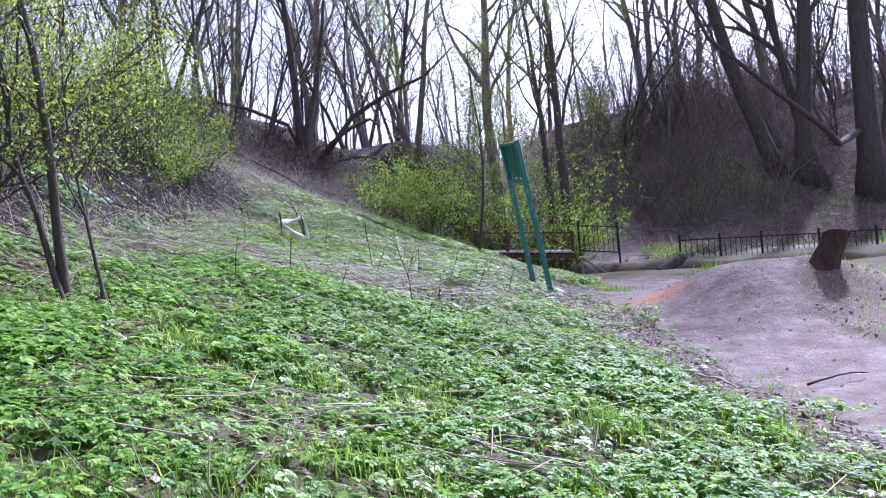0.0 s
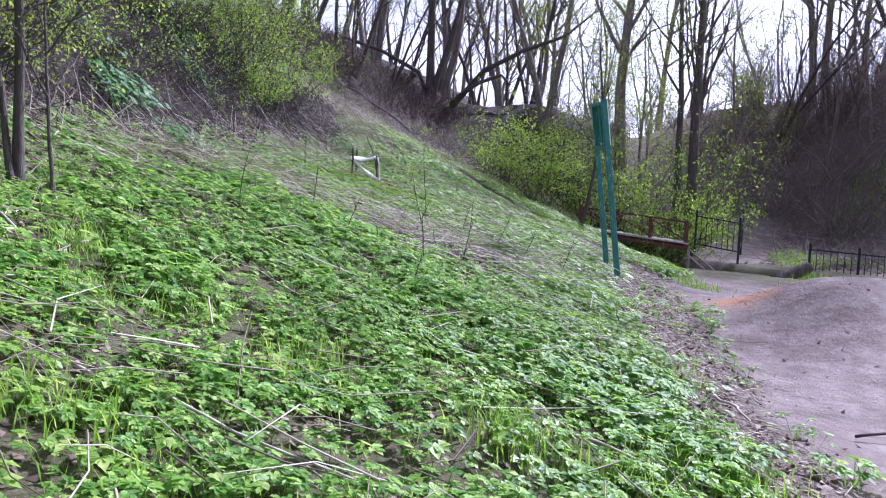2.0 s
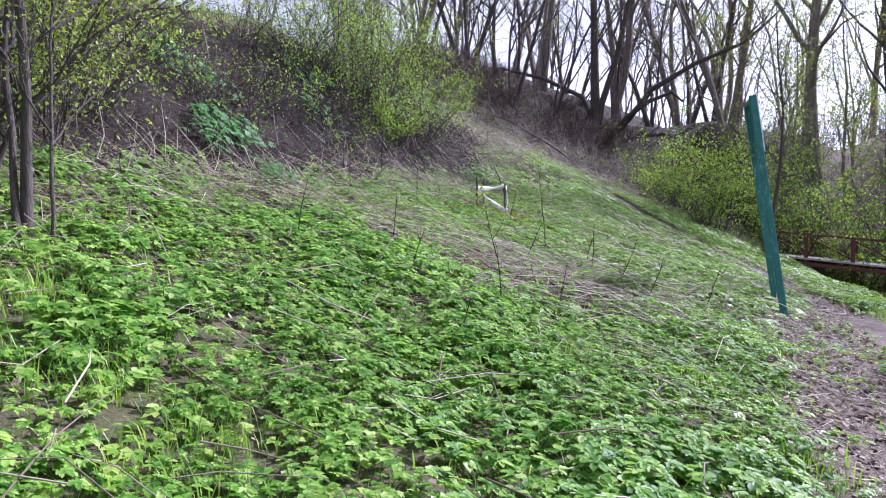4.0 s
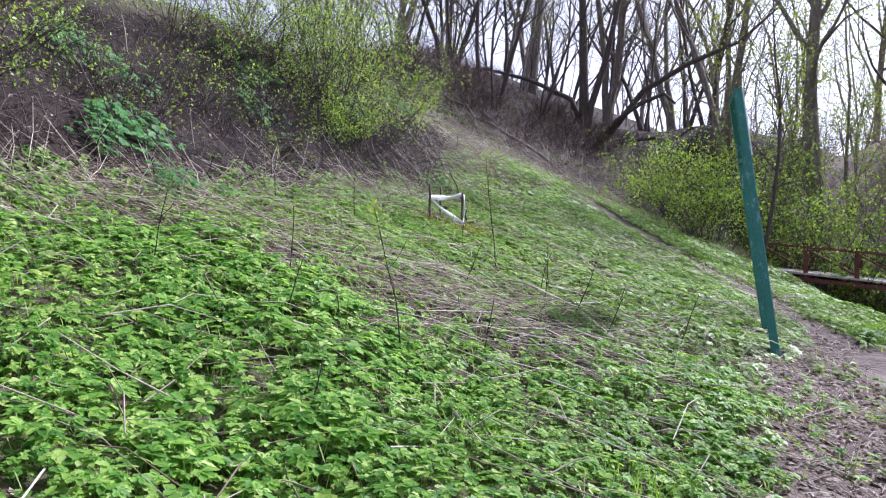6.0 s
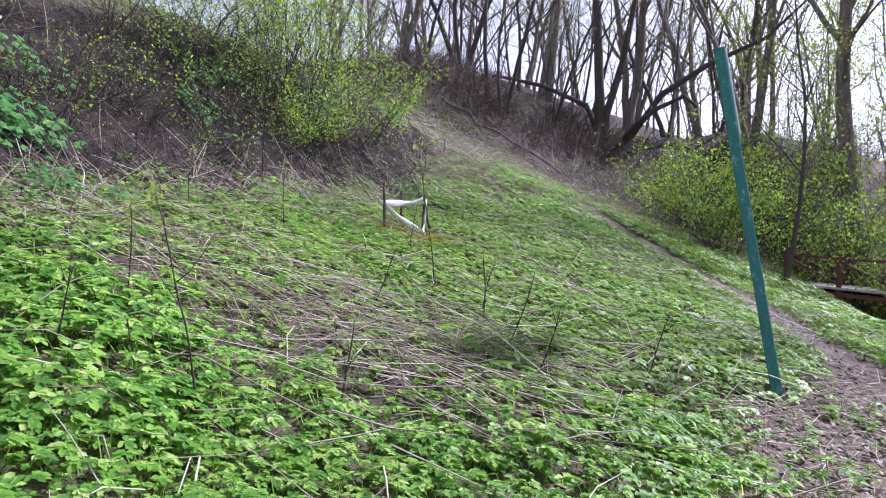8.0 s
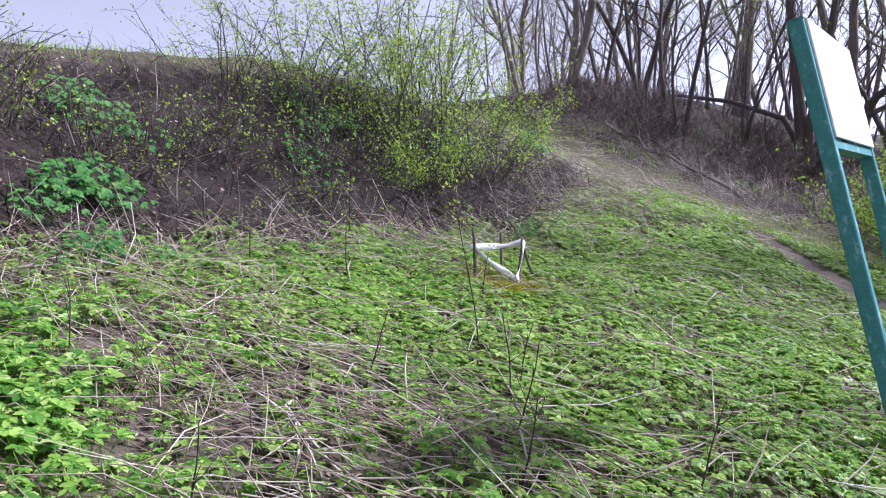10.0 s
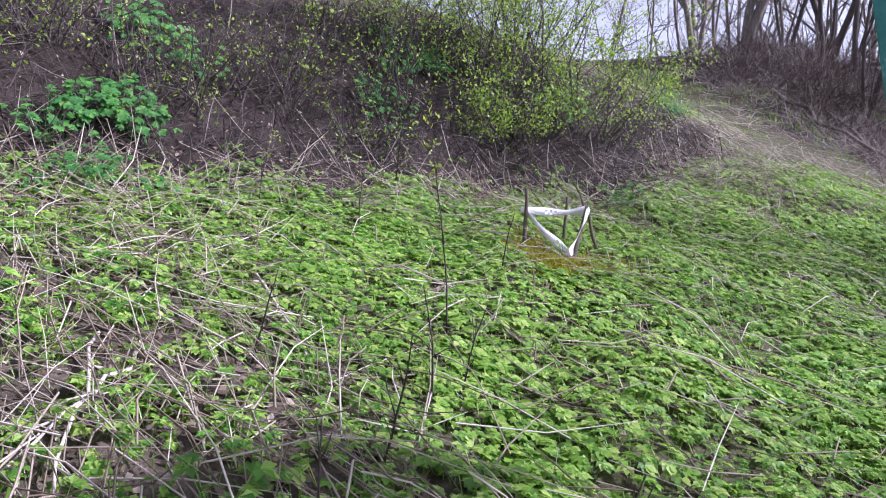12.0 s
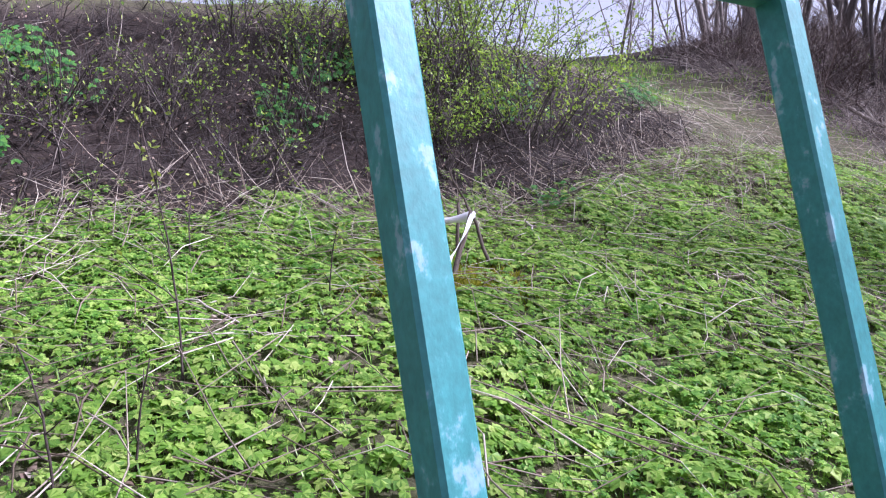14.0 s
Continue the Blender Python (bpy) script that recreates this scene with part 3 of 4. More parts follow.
def leaf_cloud(geo, rg, centres, spread, size, droop=.3):
    """Small pointed leaves, folded on the midrib, about the given centres."""
    c = np.asarray(centres, float) + rg.normal(0, spread, (len(centres), 3))
    n = len(c)
    if not n:
        return
    a = rg.normal(0, 1, (n, 3)) - np.array([0, 0, droop])
    a /= np.linalg.norm(a, axis=1, keepdims=True)
    b = np.cross(a, rg.normal(0, 1, (n, 3)))
    b /= np.linalg.norm(b, axis=1, keepdims=True)
    nn = np.cross(a, b)
    L = size * rg.uniform(.6, 1.35, n)[:, None]
    W = L * .26
    v = np.stack([c, c + a * L * .45 + b * W + nn * W * .35, c + a * L, c + a * L * .45 - b * W + nn * W * .35], 1).reshape(-1, 3)
    k = np.arange(n) * 4
    geo.add(v, None, np.concatenate([np.stack([k, k + 1, k + 2], -1), np.stack([k, k + 2, k + 3], -1)]))


def along_pts(pts, t):
    f = t * (len(pts) - 1)
    i = min(int(f), len(pts) - 2)
    return pts[i] + (pts[i + 1] - pts[i]) * (f - i), unit(pts[i + 1] - pts[i])


def make_tree(rg, h, r, lean=(0, 0), stems=1, limbs=9, twigs=5, leaves=0, leaf_size=.05, low=.35, label="", mtl=None, name="tree", place=(0, 0, 0), spread=.5, wander=.05, group="", leaf_mat=None, extra=()):
    """A tree of trunk, limbs, twigs and perhaps young leaves."""
    root = thing(name, place, label, "tree" if name == "tree" else "shrub", group)
    mtl = mtl or M_BARK
    tw, lf, cent = Geo(), Geo(), []
    for s in range(stems):
        d = np.array([lean[0], lean[1], 1.0]) + (rg.normal(0, .16, 3) * (1, 1, 0) if stems > 1 else 0)
        hh = h * (1 if s == 0 else rg.uniform(.7, .95))
        pts, rad = grow(rg, (rg.normal(0, r * .7) * (stems > 1), rg.normal(0, r * .7) * (stems > 1), -.25), d, hh, r * (1 if s == 0 else rg.uniform(.6, .9)), 14, wander, .02, .22)
        rad[0] *= 1.45
        rad[1] *= 1.1
        tr = Geo()
        tube(tr, pts, rad, 8)
        trunk = part("trunk", tr, mtl, root)
        for k in range(limbs):
            t = low + (1 - low) * (k + rg.uniform(0, .9)) / limbs
            p, d0 = along_pts(pts, min(t, .98))
            az = rg.uniform(0, 2 * np.pi)
            out = np.array([np.cos(az), np.sin(az), 0])
            ln = hh * rg.uniform(.22, .42) * (1.15 - .7 * t)
            lp, lr = grow(rg, p, d0 * rg.uniform(.5, 1.0) + out * spread * rg.uniform(.8, 1.6), ln, max(.012, np.interp(t, [0, 1], [r, r * .25]) * .5), 7, .13, .05, .25)
            g = Geo()
            tube(g, lp, lr, 5, False)
            part("limb", g, mtl, root)
            if rg.uniform() < .55:
                q, d1 = along_pts(lp, rg.uniform(.25, .6))
                fp, fr = grow(rg, q, d1 + rg.normal(0, .45, 3), ln * .6, lr[2] * .7, 5, .15, .05, .3)
                tube(tw, fp, fr, 4, False)
                for m in range(twigs // 2):
                    q, d1 = along_pts(fp, rg.uniform(.3, .98))
                    tp, trd = grow(rg, q, d1 + rg.normal(0, .6, 3), ln * rg.uniform(.2, .4), .005, 3, .2, .03, .3)
                    tube(tw, tp, trd, 3, False)
                    cent += [tp[-1], tp[1]]
            for m in range(twigs):
                u = rg.uniform(.25, 1)
                q, d1 = along_pts(lp, min(u, .98))
                tp, trd = grow(rg, q, d1 + rg.normal(0, .6, 3), ln * rg.uniform(.25, .5), max(.004, lr[-1] * .6), 3, .2, .03, .3)
                tube(tw, tp, trd, 3, False)
                for w in range(3):
                    q2, d2 = along_pts(tp, rg.uniform(.3, .95))
                    t2, r2 = grow(rg, q2, d2 + rg.normal(0, .7, 3), ln * rg.uniform(.12, .25), max(.003, trd[-1] * .7), 2, .15, .03, .4)
                    tube(tw, t2, r2, 3, False)
                    cent.append(t2[-1])
                    cent.append(t2[1])
                cent.append(tp[-1])
                cent.append(tp[1])
    for pp, rr in extra:
        g = Geo()
        tube(g, np.array(pp) - np.array(place), rr, 7)
        part("limb", g, mtl, root)
        lp = np.array(pp) - np.array(place)
        for m in range(8):
            q, d1 = along_pts(lp, rg.uniform(.35, .98))
            tp, trd = grow(rg, q, d1 * .5 + rg.normal(0, .5, 3) + np.array([0, 0, .5]), rg.uniform(.5, 1.6), .02, 5, .16, .05, .3)
            tube(tw, tp, trd, 3, False)
    part("twig_spray", tw, M_TWIG if mtl is M_BARK else mtl, root, kind="stuff")
    if leaves and cent:
        cent = np.array(cent)
        leaf_cloud(lf, rg, cent[rg.integers(0, len(cent), leaves)], .16 * max(1, h / 9), leaf_size)
        part("foliage", lf, leaf_mat or M_LEAF_TREE, root, "sparse fresh yellow-green spring leaves", kind="stuff")
    return root


def rg_(n):
    return np.random.default_rng(n)


def gz(x, y):
    return (x, y, float(height(x, y)))


BARE = "tall bare tree with grey-brown bark and few buds"
# the many-stemmed tree at the top of the slope, with long low limbs
cb = (-6.05, 34.2, float(height(-6.05, 34.2)))
make_tree(rg_(11), 14, .2, (-.05, 0), 1, 9, 6, 0, label="many-stemmed bare tree with long crooked low limbs", place=cb, spread=.35, wander=.03, mtl=M_BARK_DARK, extra=[
    ([(-6.0, 34.2, 4.6), (-5.8, 34.1, 6.2), (-5.2, 34.1, 8.0), (-4.6, 34.0, 10.6), (-4.2, 34.2, 13.5)], [0.163, 0.143, 0.122, 0.0884, 0.0476]),
    ([(-6.1, 34.2, 5.4), (-6.6, 34.2, 6.6), (-8.3, 34.1, 7.5), (-10.2, 34.0, 8.1), (-12.0, 34.2, 8.3)], [0.116, 0.102, 0.0816, 0.0612, 0.034]),
    ([(-5.9, 34.1, 4.5), (-4.8, 33.6, 5.2), (-3.6, 33.2, 6.5), (-2.0, 33, 7.3), (-.3, 33, 7.9), (1.0, 33, 9.0)], [0.136, 0.122, 0.109, 0.0884, 0.0612, 0.034]),
    ([(-5.6, 33.8, 4.6), (-4.6, 33.3, 5.5), (-3.7, 33.0, 6.0), (-2.8, 32.9, 6.3), (-2.4, 32.9, 5.9)], [0.0952, 0.0884, 0.0816, 0.068, 0.0408]),
    ([(-5.3, 33.9, 4.5), (-4.2, 33.5, 4.75), (-3.2, 33.4, 4.8), (-2.7, 33.4, 4.6)], [0.0816, 0.068, 0.0612, 0.0408]),
])
make_tree(rg_(12), 15, .2, (.12, 0), 2, 8, 5, 0, label="forked bare tree with pale lit trunk behind the slope", place=gz(-10.2, 39), spread=.4, wander=.04)
make_tree(rg_(13), 15, .17, (-.06, 0), 2, 11, 6, 500, label=BARE, place=gz(-1.2, 36), spread=.45, wander=.05)
make_tree(rg_(14), 14, .27, (-.06, 0), 1, 12, 7, 5000, .07, label="stout tree with a few fresh green leaves", place=gz(2.3, 29.5), spread=.5, wander=.05)
make_tree(rg_(15), 13, .20, (-.02, 0), 1, 11, 7, 4200, .07, label="dark slender tree by the footbridge", place=gz(4.35, 27.4), spread=.45, wander=.025, mtl=M_BARK_DARK)
make_tree(rg_(16), 13, .15, (.04, 0), 1, 7, 5, 300, label="dark slender tree by the footbridge", place=gz(4.0, 29.6), spread=.45, wander=.04, mtl=M_BARK_DARK)
make_tree(rg_(17), 19, .34, (-.33, 0), 1, 11, 7, 4500, label="thick dark tree leaning on the shaded bank", place=gz(14.5, 33), spread=.5, wander=.04, mtl=M_BARK_DARK)
make_tree(rg_(18), 20, .38, (-.02, 0), 2, 10, 7, 5000, label="thick dark trunks on the shaded bank", place=gz(15.6, 32), spread=.5, wander=.04, mtl=M_BARK_DARK)
make_tree(rg_(19), 27, .47, (.02, 0), 1, 11, 7, 2600, label="very thick dark tree on the shaded bank", place=gz(17.2, 31), spread=.5, wander=.03, mtl=M_BARK_DARK, extra=[
    ([(17.0, 31, 3.5), (14.5, 28, 2.9), (12.6, 25, 3.2), (10.2, 23.5, 4.6), (8.2, 22.6, 6.0), (7.4, 22.2, 7.4)], [.14, .12, .1, .08, .06, .03])])
make_tree(rg_(20), 6.5, .06, (.16, 0), 1, 12, 6, 2200, .055, label="thin young tree with fresh leaves by the stream", place=gz(.9, 24), spread=.5, wander=.05, mtl=M_BARK_DARK)

for k, (x, y, h) in enumerate([(1.2, 32.5, 8.5), (3.2, 35.5, 9), (-1.6, 38.5, 9), (5.6, 33.5, 8), (7.2, 38, 9)]):
    make_tree(rg_(60 + k), h, .08, (.03, 0), 2, 10, 6, 3600, .085, .12, "young tree thick with fresh yellow-green leaves", M_BARK, place=gz(x, y), spread=.6, wander=.07, group="leafy young trees")

# saplings beside the camera's start
make_tree(rg_(31), 6.0, .05, (-.05, 0), 2, 15, 7, 5200, .045, .25, "young multi-stemmed tree with fresh yellow-green leaves", M_BARK_DARK, place=gz(-3.45, 7.1), spread=.7, wander=.05)
make_tree(rg_(32), 3.2, .02, (.02, 0), 1, 9, 5, 800, .042, .25, "slim sapling with fresh yellow-green leaves", M_BARK_DARK, place=gz(-3.16, 7.1), spread=.6, wander=.05)
make_tree(rg_(33), 5.0, .04, (-.1, .05), 3, 13, 6, 6500, .042, .12, "leafy young shrub on the slope foot", M_BARK_DARK, "shrub", gz(-4.6, 7.6), .8, .07, leaf_mat=M_LEAF_TREE)

# copies of bare trees make the wood behind
protos = [make_tree(rg_(40 + k), hgt, r, (ln, 0), st, 14 // st + 2, 9, lv, .09, .2, BARE if lv < 200 else "tall tree with thin fresh green leaves", M_BARK if k % 2 else M_BARK_DARK, place=gz(px, py), spread=.62, wander=.1, group="trees of the wood")
          for k, (hgt, r, ln, st, lv, px, py) in enumerate([(15, .13, .05, 2, 500, -14.5, 39), (17, .17, -.08, 2, 400, -4, 42), (14, .10, .10, 1, 900, 6, 46), (18, .2, -.05, 1, 500, 12, 44), (13, .085, .04, 3, 800, 9.5, 40)])]


def open_sky(x, y):
    """The bare grassy crown of the hill, where no tree stands."""
    return x < -7 and y < 16.5 - .8 * x


rw = np.random.default_rng(5)
placed = [(-6, 34), (-10, 39), (-1.2, 36), (2.3, 29.5), (4.3, 27.4), (14.5, 33), (15.6, 32), (17.2, 31)]
count = 0
while count < 62:
    y = rw.uniform(30, 78)
    x = rw.uniform(-.5 * y - 6, .62 * y + 6)
    if way_dist(x, y, STREAM) < 2.5 or way_dist(x, y, FAR_PATH) < 2.2 or (x > -6.5 and x < 3 and y < 33.5) or (-6 < x < 9 and y < 36) or (x < -6.5 and y < 30) or open_sky(x, y):
        continue
    if min((x - a) ** 2 + (y - b) ** 2 for a, b in placed) < 3.2:
        continue
    placed.append((x, y))
    z = float(height(x, y))
    s = rw.uniform(.8, 1.15)
    copy_thing(protos[int(rw.integers(0, 5))], pose(x, y, z - .1, rw.normal(0, 3), rw.normal(0, 4), rw.uniform(0, 360)) @ Matrix.Scale(s, 4))
    count += 1


def far_wood():
    """Thin stems without number between the nearer trees, and beyond the hill's crest."""
    g, rg = Geo(), rg_(77)
    for k in range(330):
        y = rg.uniform(36, 95)
        x = rg.uniform(-.75 * y, .75 * y)
        if k % 6 == 0:
            x, y = rg.uniform(-40, -15), rg.uniform(26, 40)
        if way_dist(x, y, FAR_PATH) < 2 or (x > -12 and y < 38 and x < 9) or open_sky(x, y):
            continue
        pts, rad = grow(rg, (x, y, float(height(x, y)) - .2), (rg.normal(0, .13), rg.normal(0, .08), 1), rg.uniform(6, 15), rg.uniform(.03, .09), 8, .1, .03, .2)
        tube(g, pts, rad, 4, False)
        for b in range(11):
            q, d = along_pts(pts, rg.uniform(.2, .95))
            bp, br = grow(rg, q, d * .7 + rg.normal(0, .5, 3), rg.uniform(.8, 3.2), .025, 4, .18, .05, .3)
            tube(g, bp, br, 3, False)
            for c in range(3):
                q2, d2 = along_pts(bp, rg.uniform(.3, .95))
                cp, cr = grow(rg, q2, d2 + rg.normal(0, .6, 3), rg.uniform(.4, 1.3), .012, 2, .2, .05, .4)
                tube(g, cp, cr, 3, False)
    tagged(new("distant_wood", g.mesh("distant_wood", M_BARK)), "dense distant thicket of thin bare tree stems", "wood", kind="stuff")


far_wood()


def back_cover():
    """Plain trees that close the view behind the walker."""
    for k, (x, y) in enumerate([(9, -6), (12, 3), (-7, -8), (2, -14), (14, 12), (8, -13)]):
        copy_thing(protos[k % 5], pose(x, y, float(height(x, y)) - .1, 0, 0, 70 * k))


back_cover()


# ---- bushes ----
def bush(seed, place, w, h, stems, leaves, label, leaf_mat=M_LEAF_BUSH, size=.04, lean=(0, 0), up=1.0, twig_r=.012, bare_mat=None):
    """A bush of many stems; a leafless thicket has its countless stems in one mesh."""
    rg = rg_(seed)
    root = thing("bush", place, label, "bush", "bushes")
    lf, cent, bare = Geo(), [], Geo()
    for k in range(stems):
        st = Geo() if leaves else bare
        az = rg.uniform(0, 2 * np.pi)
        d = np.array([np.cos(az) * .5 * w / h + lean[0], np.sin(az) * .5 * w / h + lean[1], up])
        pts, rad = grow(rg, np.array([rg.normal(0, .12 * w), rg.normal(0, .12 * w), -.3]), d, h * rg.uniform(.7, 1.15), twig_r * rg.uniform(.7, 1.4), 7, .13, -.04, .3)
        tube(st, pts, rad, 4, False)
        for m in range(7):
            q, d1 = along_pts(pts, rg.uniform(.2, .98))
            tp, tr = grow(rg, q, d1 * .7 + rg.normal(0, .55, 3), h * rg.uniform(.15, .35), twig_r * .4, 3, .2, .0, .4)
            tube(st, tp, tr, 3, False)
            cent += list(tp[1:])
        cent += list(pts[4:])
        if leaves:
            # dark bark colour stands in for the shade inside the bush
            part("stem", st, M_BARK_DARK, root)
    if not leaves:
        part("stem_tangle", bare, bare_mat or M_BRUSH_HAZE, root, kind="stuff")
    if leaves:
        cent = np.array(cent)
        odds = rg.uniform(0, 1, len(cent)) ** 1.6
        leaf_cloud(lf, rg, cent[rg.choice(len(cent), leaves, p=odds / odds.sum())], .022 * w + .025, size)
        part("foliage", lf, leaf_mat, root, kind="stuff")
    return root


GREENB = "loose spring bush with small fresh green leaves"
SPUR_BUSHES = [
    (-7.0, 17.9, 3.2, 3.4, 44, 6800, .05, .3, -.2),
    (-7.8, 16.6, 2.6, 2.7, 30, 3400, .05, .3, -.2),
    (-6.4, 19.0, 2.4, 2.4, 30, 4400, .05, .3, -.05),
    (-8.4, 15.2, 1.8, 1.8, 16, 800, .045, .3, -.2),
    (-7.7, 18.9, 2.6, 2.9, 28, 4000, .05, .2, -.1),
    (-6.2, 17.4, 1.7, 1.4, 20, 2000, .05, .35, -.25),
]
START_BUSHES = [
    (-6.6, 10.0, 2.2, 2.4, 26, 1900, .05, .25, 0),
    (-5.6, 8.6, 2.2, 3.4, 30, 3600, .05, .2, 0),
    (-4.9, 5.4, 2.6, 3.8, 36, 5000, .05, .1, 0),
    (-6.8, 6.8, 2.6, 4.4, 32, 4200, .05, .1, 0),
    (-7.6, 8.6, 2.6, 4.0, 28, 2600, .05, .1, 0),
]
SLOPE_SHRUBS = [
    (-6.4, 12.8, 1.6, 1.5, 16, 480, .05, .25, 0),
    (-6.9, 14.2, 1.6, 1.5, 16, 450, .05, .25, 0),
    (-5.9, 14.9, 1.2, 1.0, 12, 300, .05, .25, 0),
    (-7.4, 11.6, 1.6, 1.5, 16, 380, .05, .25, 0),
    (-6.9, 15.9, 1.5, 1.4, 14, 380, .05, .25, 0),
]
STREAM_BUSHES = [
    (-.4, 24.8, 2.4, 2.4, 30, 3400, .075, 0, 0),
    (1.3, 27.0, 3.0, 3.2, 32, 3800, .08, .1, -.1),
    (2.9, 27.1, 3.0, 3.4, 32, 4200, .08, .1, -.15),
    (-1.4, 26.6, 2.8, 2.6, 28, 2800, .08, 0, 0),
    (4.0, 26.6, 2.2, 2.8, 24, 3000, .085, .2, -.25),
]
FAR_BUSHES = [
    (.6, 28.5, 3.4, 4.6, 34, 3000, .085, 0, 0),
    (2.4, 26.8, 3.2, 5.0, 34, 3000, .085, 0, 0),
    (-.6, 30.8, 3.4, 4.6, 34, 2600, .085, 0, 0),
    (-2.0, 29.2, 2.6, 2.4, 28, 1500, .08, 0, 0),
    (4.6, 30.0, 3.0, 4.6, 28, 2300, .09, 0, 0),
]
seed_ = 100
for row in (SPUR_BUSHES, START_BUSHES, SLOPE_SHRUBS, STREAM_BUSHES, FAR_BUSHES):
    for x, y, w, h, n, lv, sz, lx, ly in row:
        bush(seed_, gz(x, y), w, h, n, lv, GREENB, M_LEAF_BUSH, sz, (lx, ly))
        seed_ += 1
BROWNB = "leafless reddish-brown thicket of thin stems"
for k, (x, y, w, h) in enumerate([(-4.6, 32.0, 2.2, 1.6), (-3.2, 31.0, 2.2, 1.5), (-6.6, 31.5, 2.4, 1.5), (-8.4, 30.5, 2.4, 1.4), (-10.2, 30.5, 2.6, 1.6), (-2.2, 32.6, 2.4, 1.8), (-7.6, 28.9, 2, 1.0), (-9.8, 27.4, 2, 1.0), (13.0, 31.0, 2.4, 2.2), (10.5, 33.0, 2.4, 2.2), (8.8, 35, 2.2, 2.2), (11.5, 36, 3, 2.6), (14.5, 36.5, 3, 2.6), (17.5, 35.5, 3, 2.6), (9.6, 39, 3, 2.8), (12.8, 40.5, 3, 2.8), (19.5, 33, 3, 2.8)]):
    bush(150 + k, gz(x, y), w, h, 40, 0, BROWNB, None, twig_r=.009)

scrub = bush(188, gz(-6.9, 13.4), 1.7, 1.0, 34, 0, "leafless tangle of thin stems on the hillside, coloured dark as in shade", None, twig_r=.006, bare_mat=M_DEAD_SHADED)
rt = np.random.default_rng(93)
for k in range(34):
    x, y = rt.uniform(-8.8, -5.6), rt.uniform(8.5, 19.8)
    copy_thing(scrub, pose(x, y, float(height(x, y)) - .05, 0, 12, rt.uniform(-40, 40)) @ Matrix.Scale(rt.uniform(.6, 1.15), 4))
mound = bush(189, gz(-8.6, 28.6), 2.4, 1.3, 44, 0, "leafless reddish-brown brush covering the mound", None, twig_r=.011, bare_mat=M_REDBRUSH)
rt = np.random.default_rng(92)
for k in range(70):
    y = rt.uniform(26.5, 34.5)
    x = rt.uniform(-13.5, -5.2)
    if y < 24.6 - .27 * x or y < 19.5 - .6 * x and x < -9.5:
        continue
    copy_thing(mound, pose(x, y, float(height(x, y)) - .05, 0, 0, rt.uniform(0, 360)) @ Matrix.Scale(rt.uniform(.6, 1.2), 4))
for k, (x, y) in enumerate([(-8.2, 30.2), (-9.6, 32.0), (-7.4, 32.6), (-11.3, 33.2), (-12.6, 35.4), (-9.0, 35.0), (-15.0, 36.5), (-10.6, 37.2)]):
    placed.append((x, y))
    copy_thing(protos[(0, 2, 4)[k % 3]], pose(x, y, float(height(x, y)) - .1, rt.normal(0, 4), rt.normal(0, 5), rt.uniform(0, 360)) @ Matrix.Scale(rt.uniform(.6, .9), 4))

tall = bush(191, gz(14, 42), 3.4, 5.2, 34, 0, "tall grey thicket of thin bare saplings", None, twig_r=.02)
for k in range(34):
    y = rt.uniform(38, 54)
    x = rt.uniform(.16 * y + 1.5, .5 * y + 9)
    if way_dist(x, y, FAR_PATH) > 1.6 and way_dist(x, y, STREAM) > 2:
        copy_thing(tall, pose(x, y, float(height(x, y)) - .1, 0, 0, rt.uniform(0, 360)) @ Matrix.Scale(rt.uniform(.6, 1.2), 4))
thick = bush(190, gz(16, 38), 3.2, 2.6, 40, 0, "bare brown thicket on the shaded slope", None, twig_r=.012)
rt = np.random.default_rng(91)
for k in range(44):
    y = rt.uniform(36, 58)
    x = rt.uniform(-.12 * y, .55 * y + 8)
    copy_thing(thick, pose(x, y, float(height(x, y)) - .1, 0, 0, rt.uniform(0, 360)))
for k in range(14):
    y = rt.uniform(31.5, 42)
    x = rt.uniform(.2 * y + 1.5, .42 * y + 8)
    if way_dist(x, y, FAR_PATH) > 1.8 and way_dist(x, y, STREAM) > 2:
        copy_thing(thick, pose(x, y, float(height(x, y)) - .1, 0, 0, rt.uniform(0, 360)) @ Matrix.Scale(rt.uniform(.8, 1.35), 4))
for k in range(5):
    x, y = rt.uniform(8, 24), rt.uniform(34, 46)
    if way_dist(x, y, FAR_PATH) > 2 and min((x - a) ** 2 + (y - b) ** 2 for a, b in placed) > 1.5:
        placed.append((x, y))
        copy_thing(protos[int(rt.integers(0, 5))], pose(x, y, float(height(x, y)) - .1, rt.normal(0, 4), rt.normal(0, 6), rt.uniform(0, 360)))


# ---- ground cover ----
def scatter(n, x0, x1, y0, y1, density, rg):
    x, y = rg.uniform(x0, x1, n), rg.uniform(y0, y1, n)
    keep = rg.uniform(0, 1, n) < density(x, y)
    return x[keep], y[keep]


def stamp(geo, tv, tq, tt, x, y, z, scale, rot, tilt=None):
    """Copies of a template at many places, as plain geometry."""
    n, k = len(x), len(tv)
    if not n:
        return
    c, s = np.cos(rot), np.sin(rot)
    v = tv[None] * scale[:, None, None]
    vx = v[..., 0] * c[:, None] - v[..., 1] * s[:, None]
    vy = v[..., 0] * s[:, None] + v[..., 1] * c[:, None]
    vz = v[..., 2]
    if tilt is not None:
        vz = vz + vx * tilt[0][:, None] + vy * tilt[1][:, None]
    out = np.stack([vx + x[:, None], vy + y[:, None], vz + z[:, None]], -1)
    off = (np.arange(n) * k)[:, None, None]
    geo.add(out, (tq[None] + off) if tq is not None else None, (tt[None] + off) if tt is not None else None)


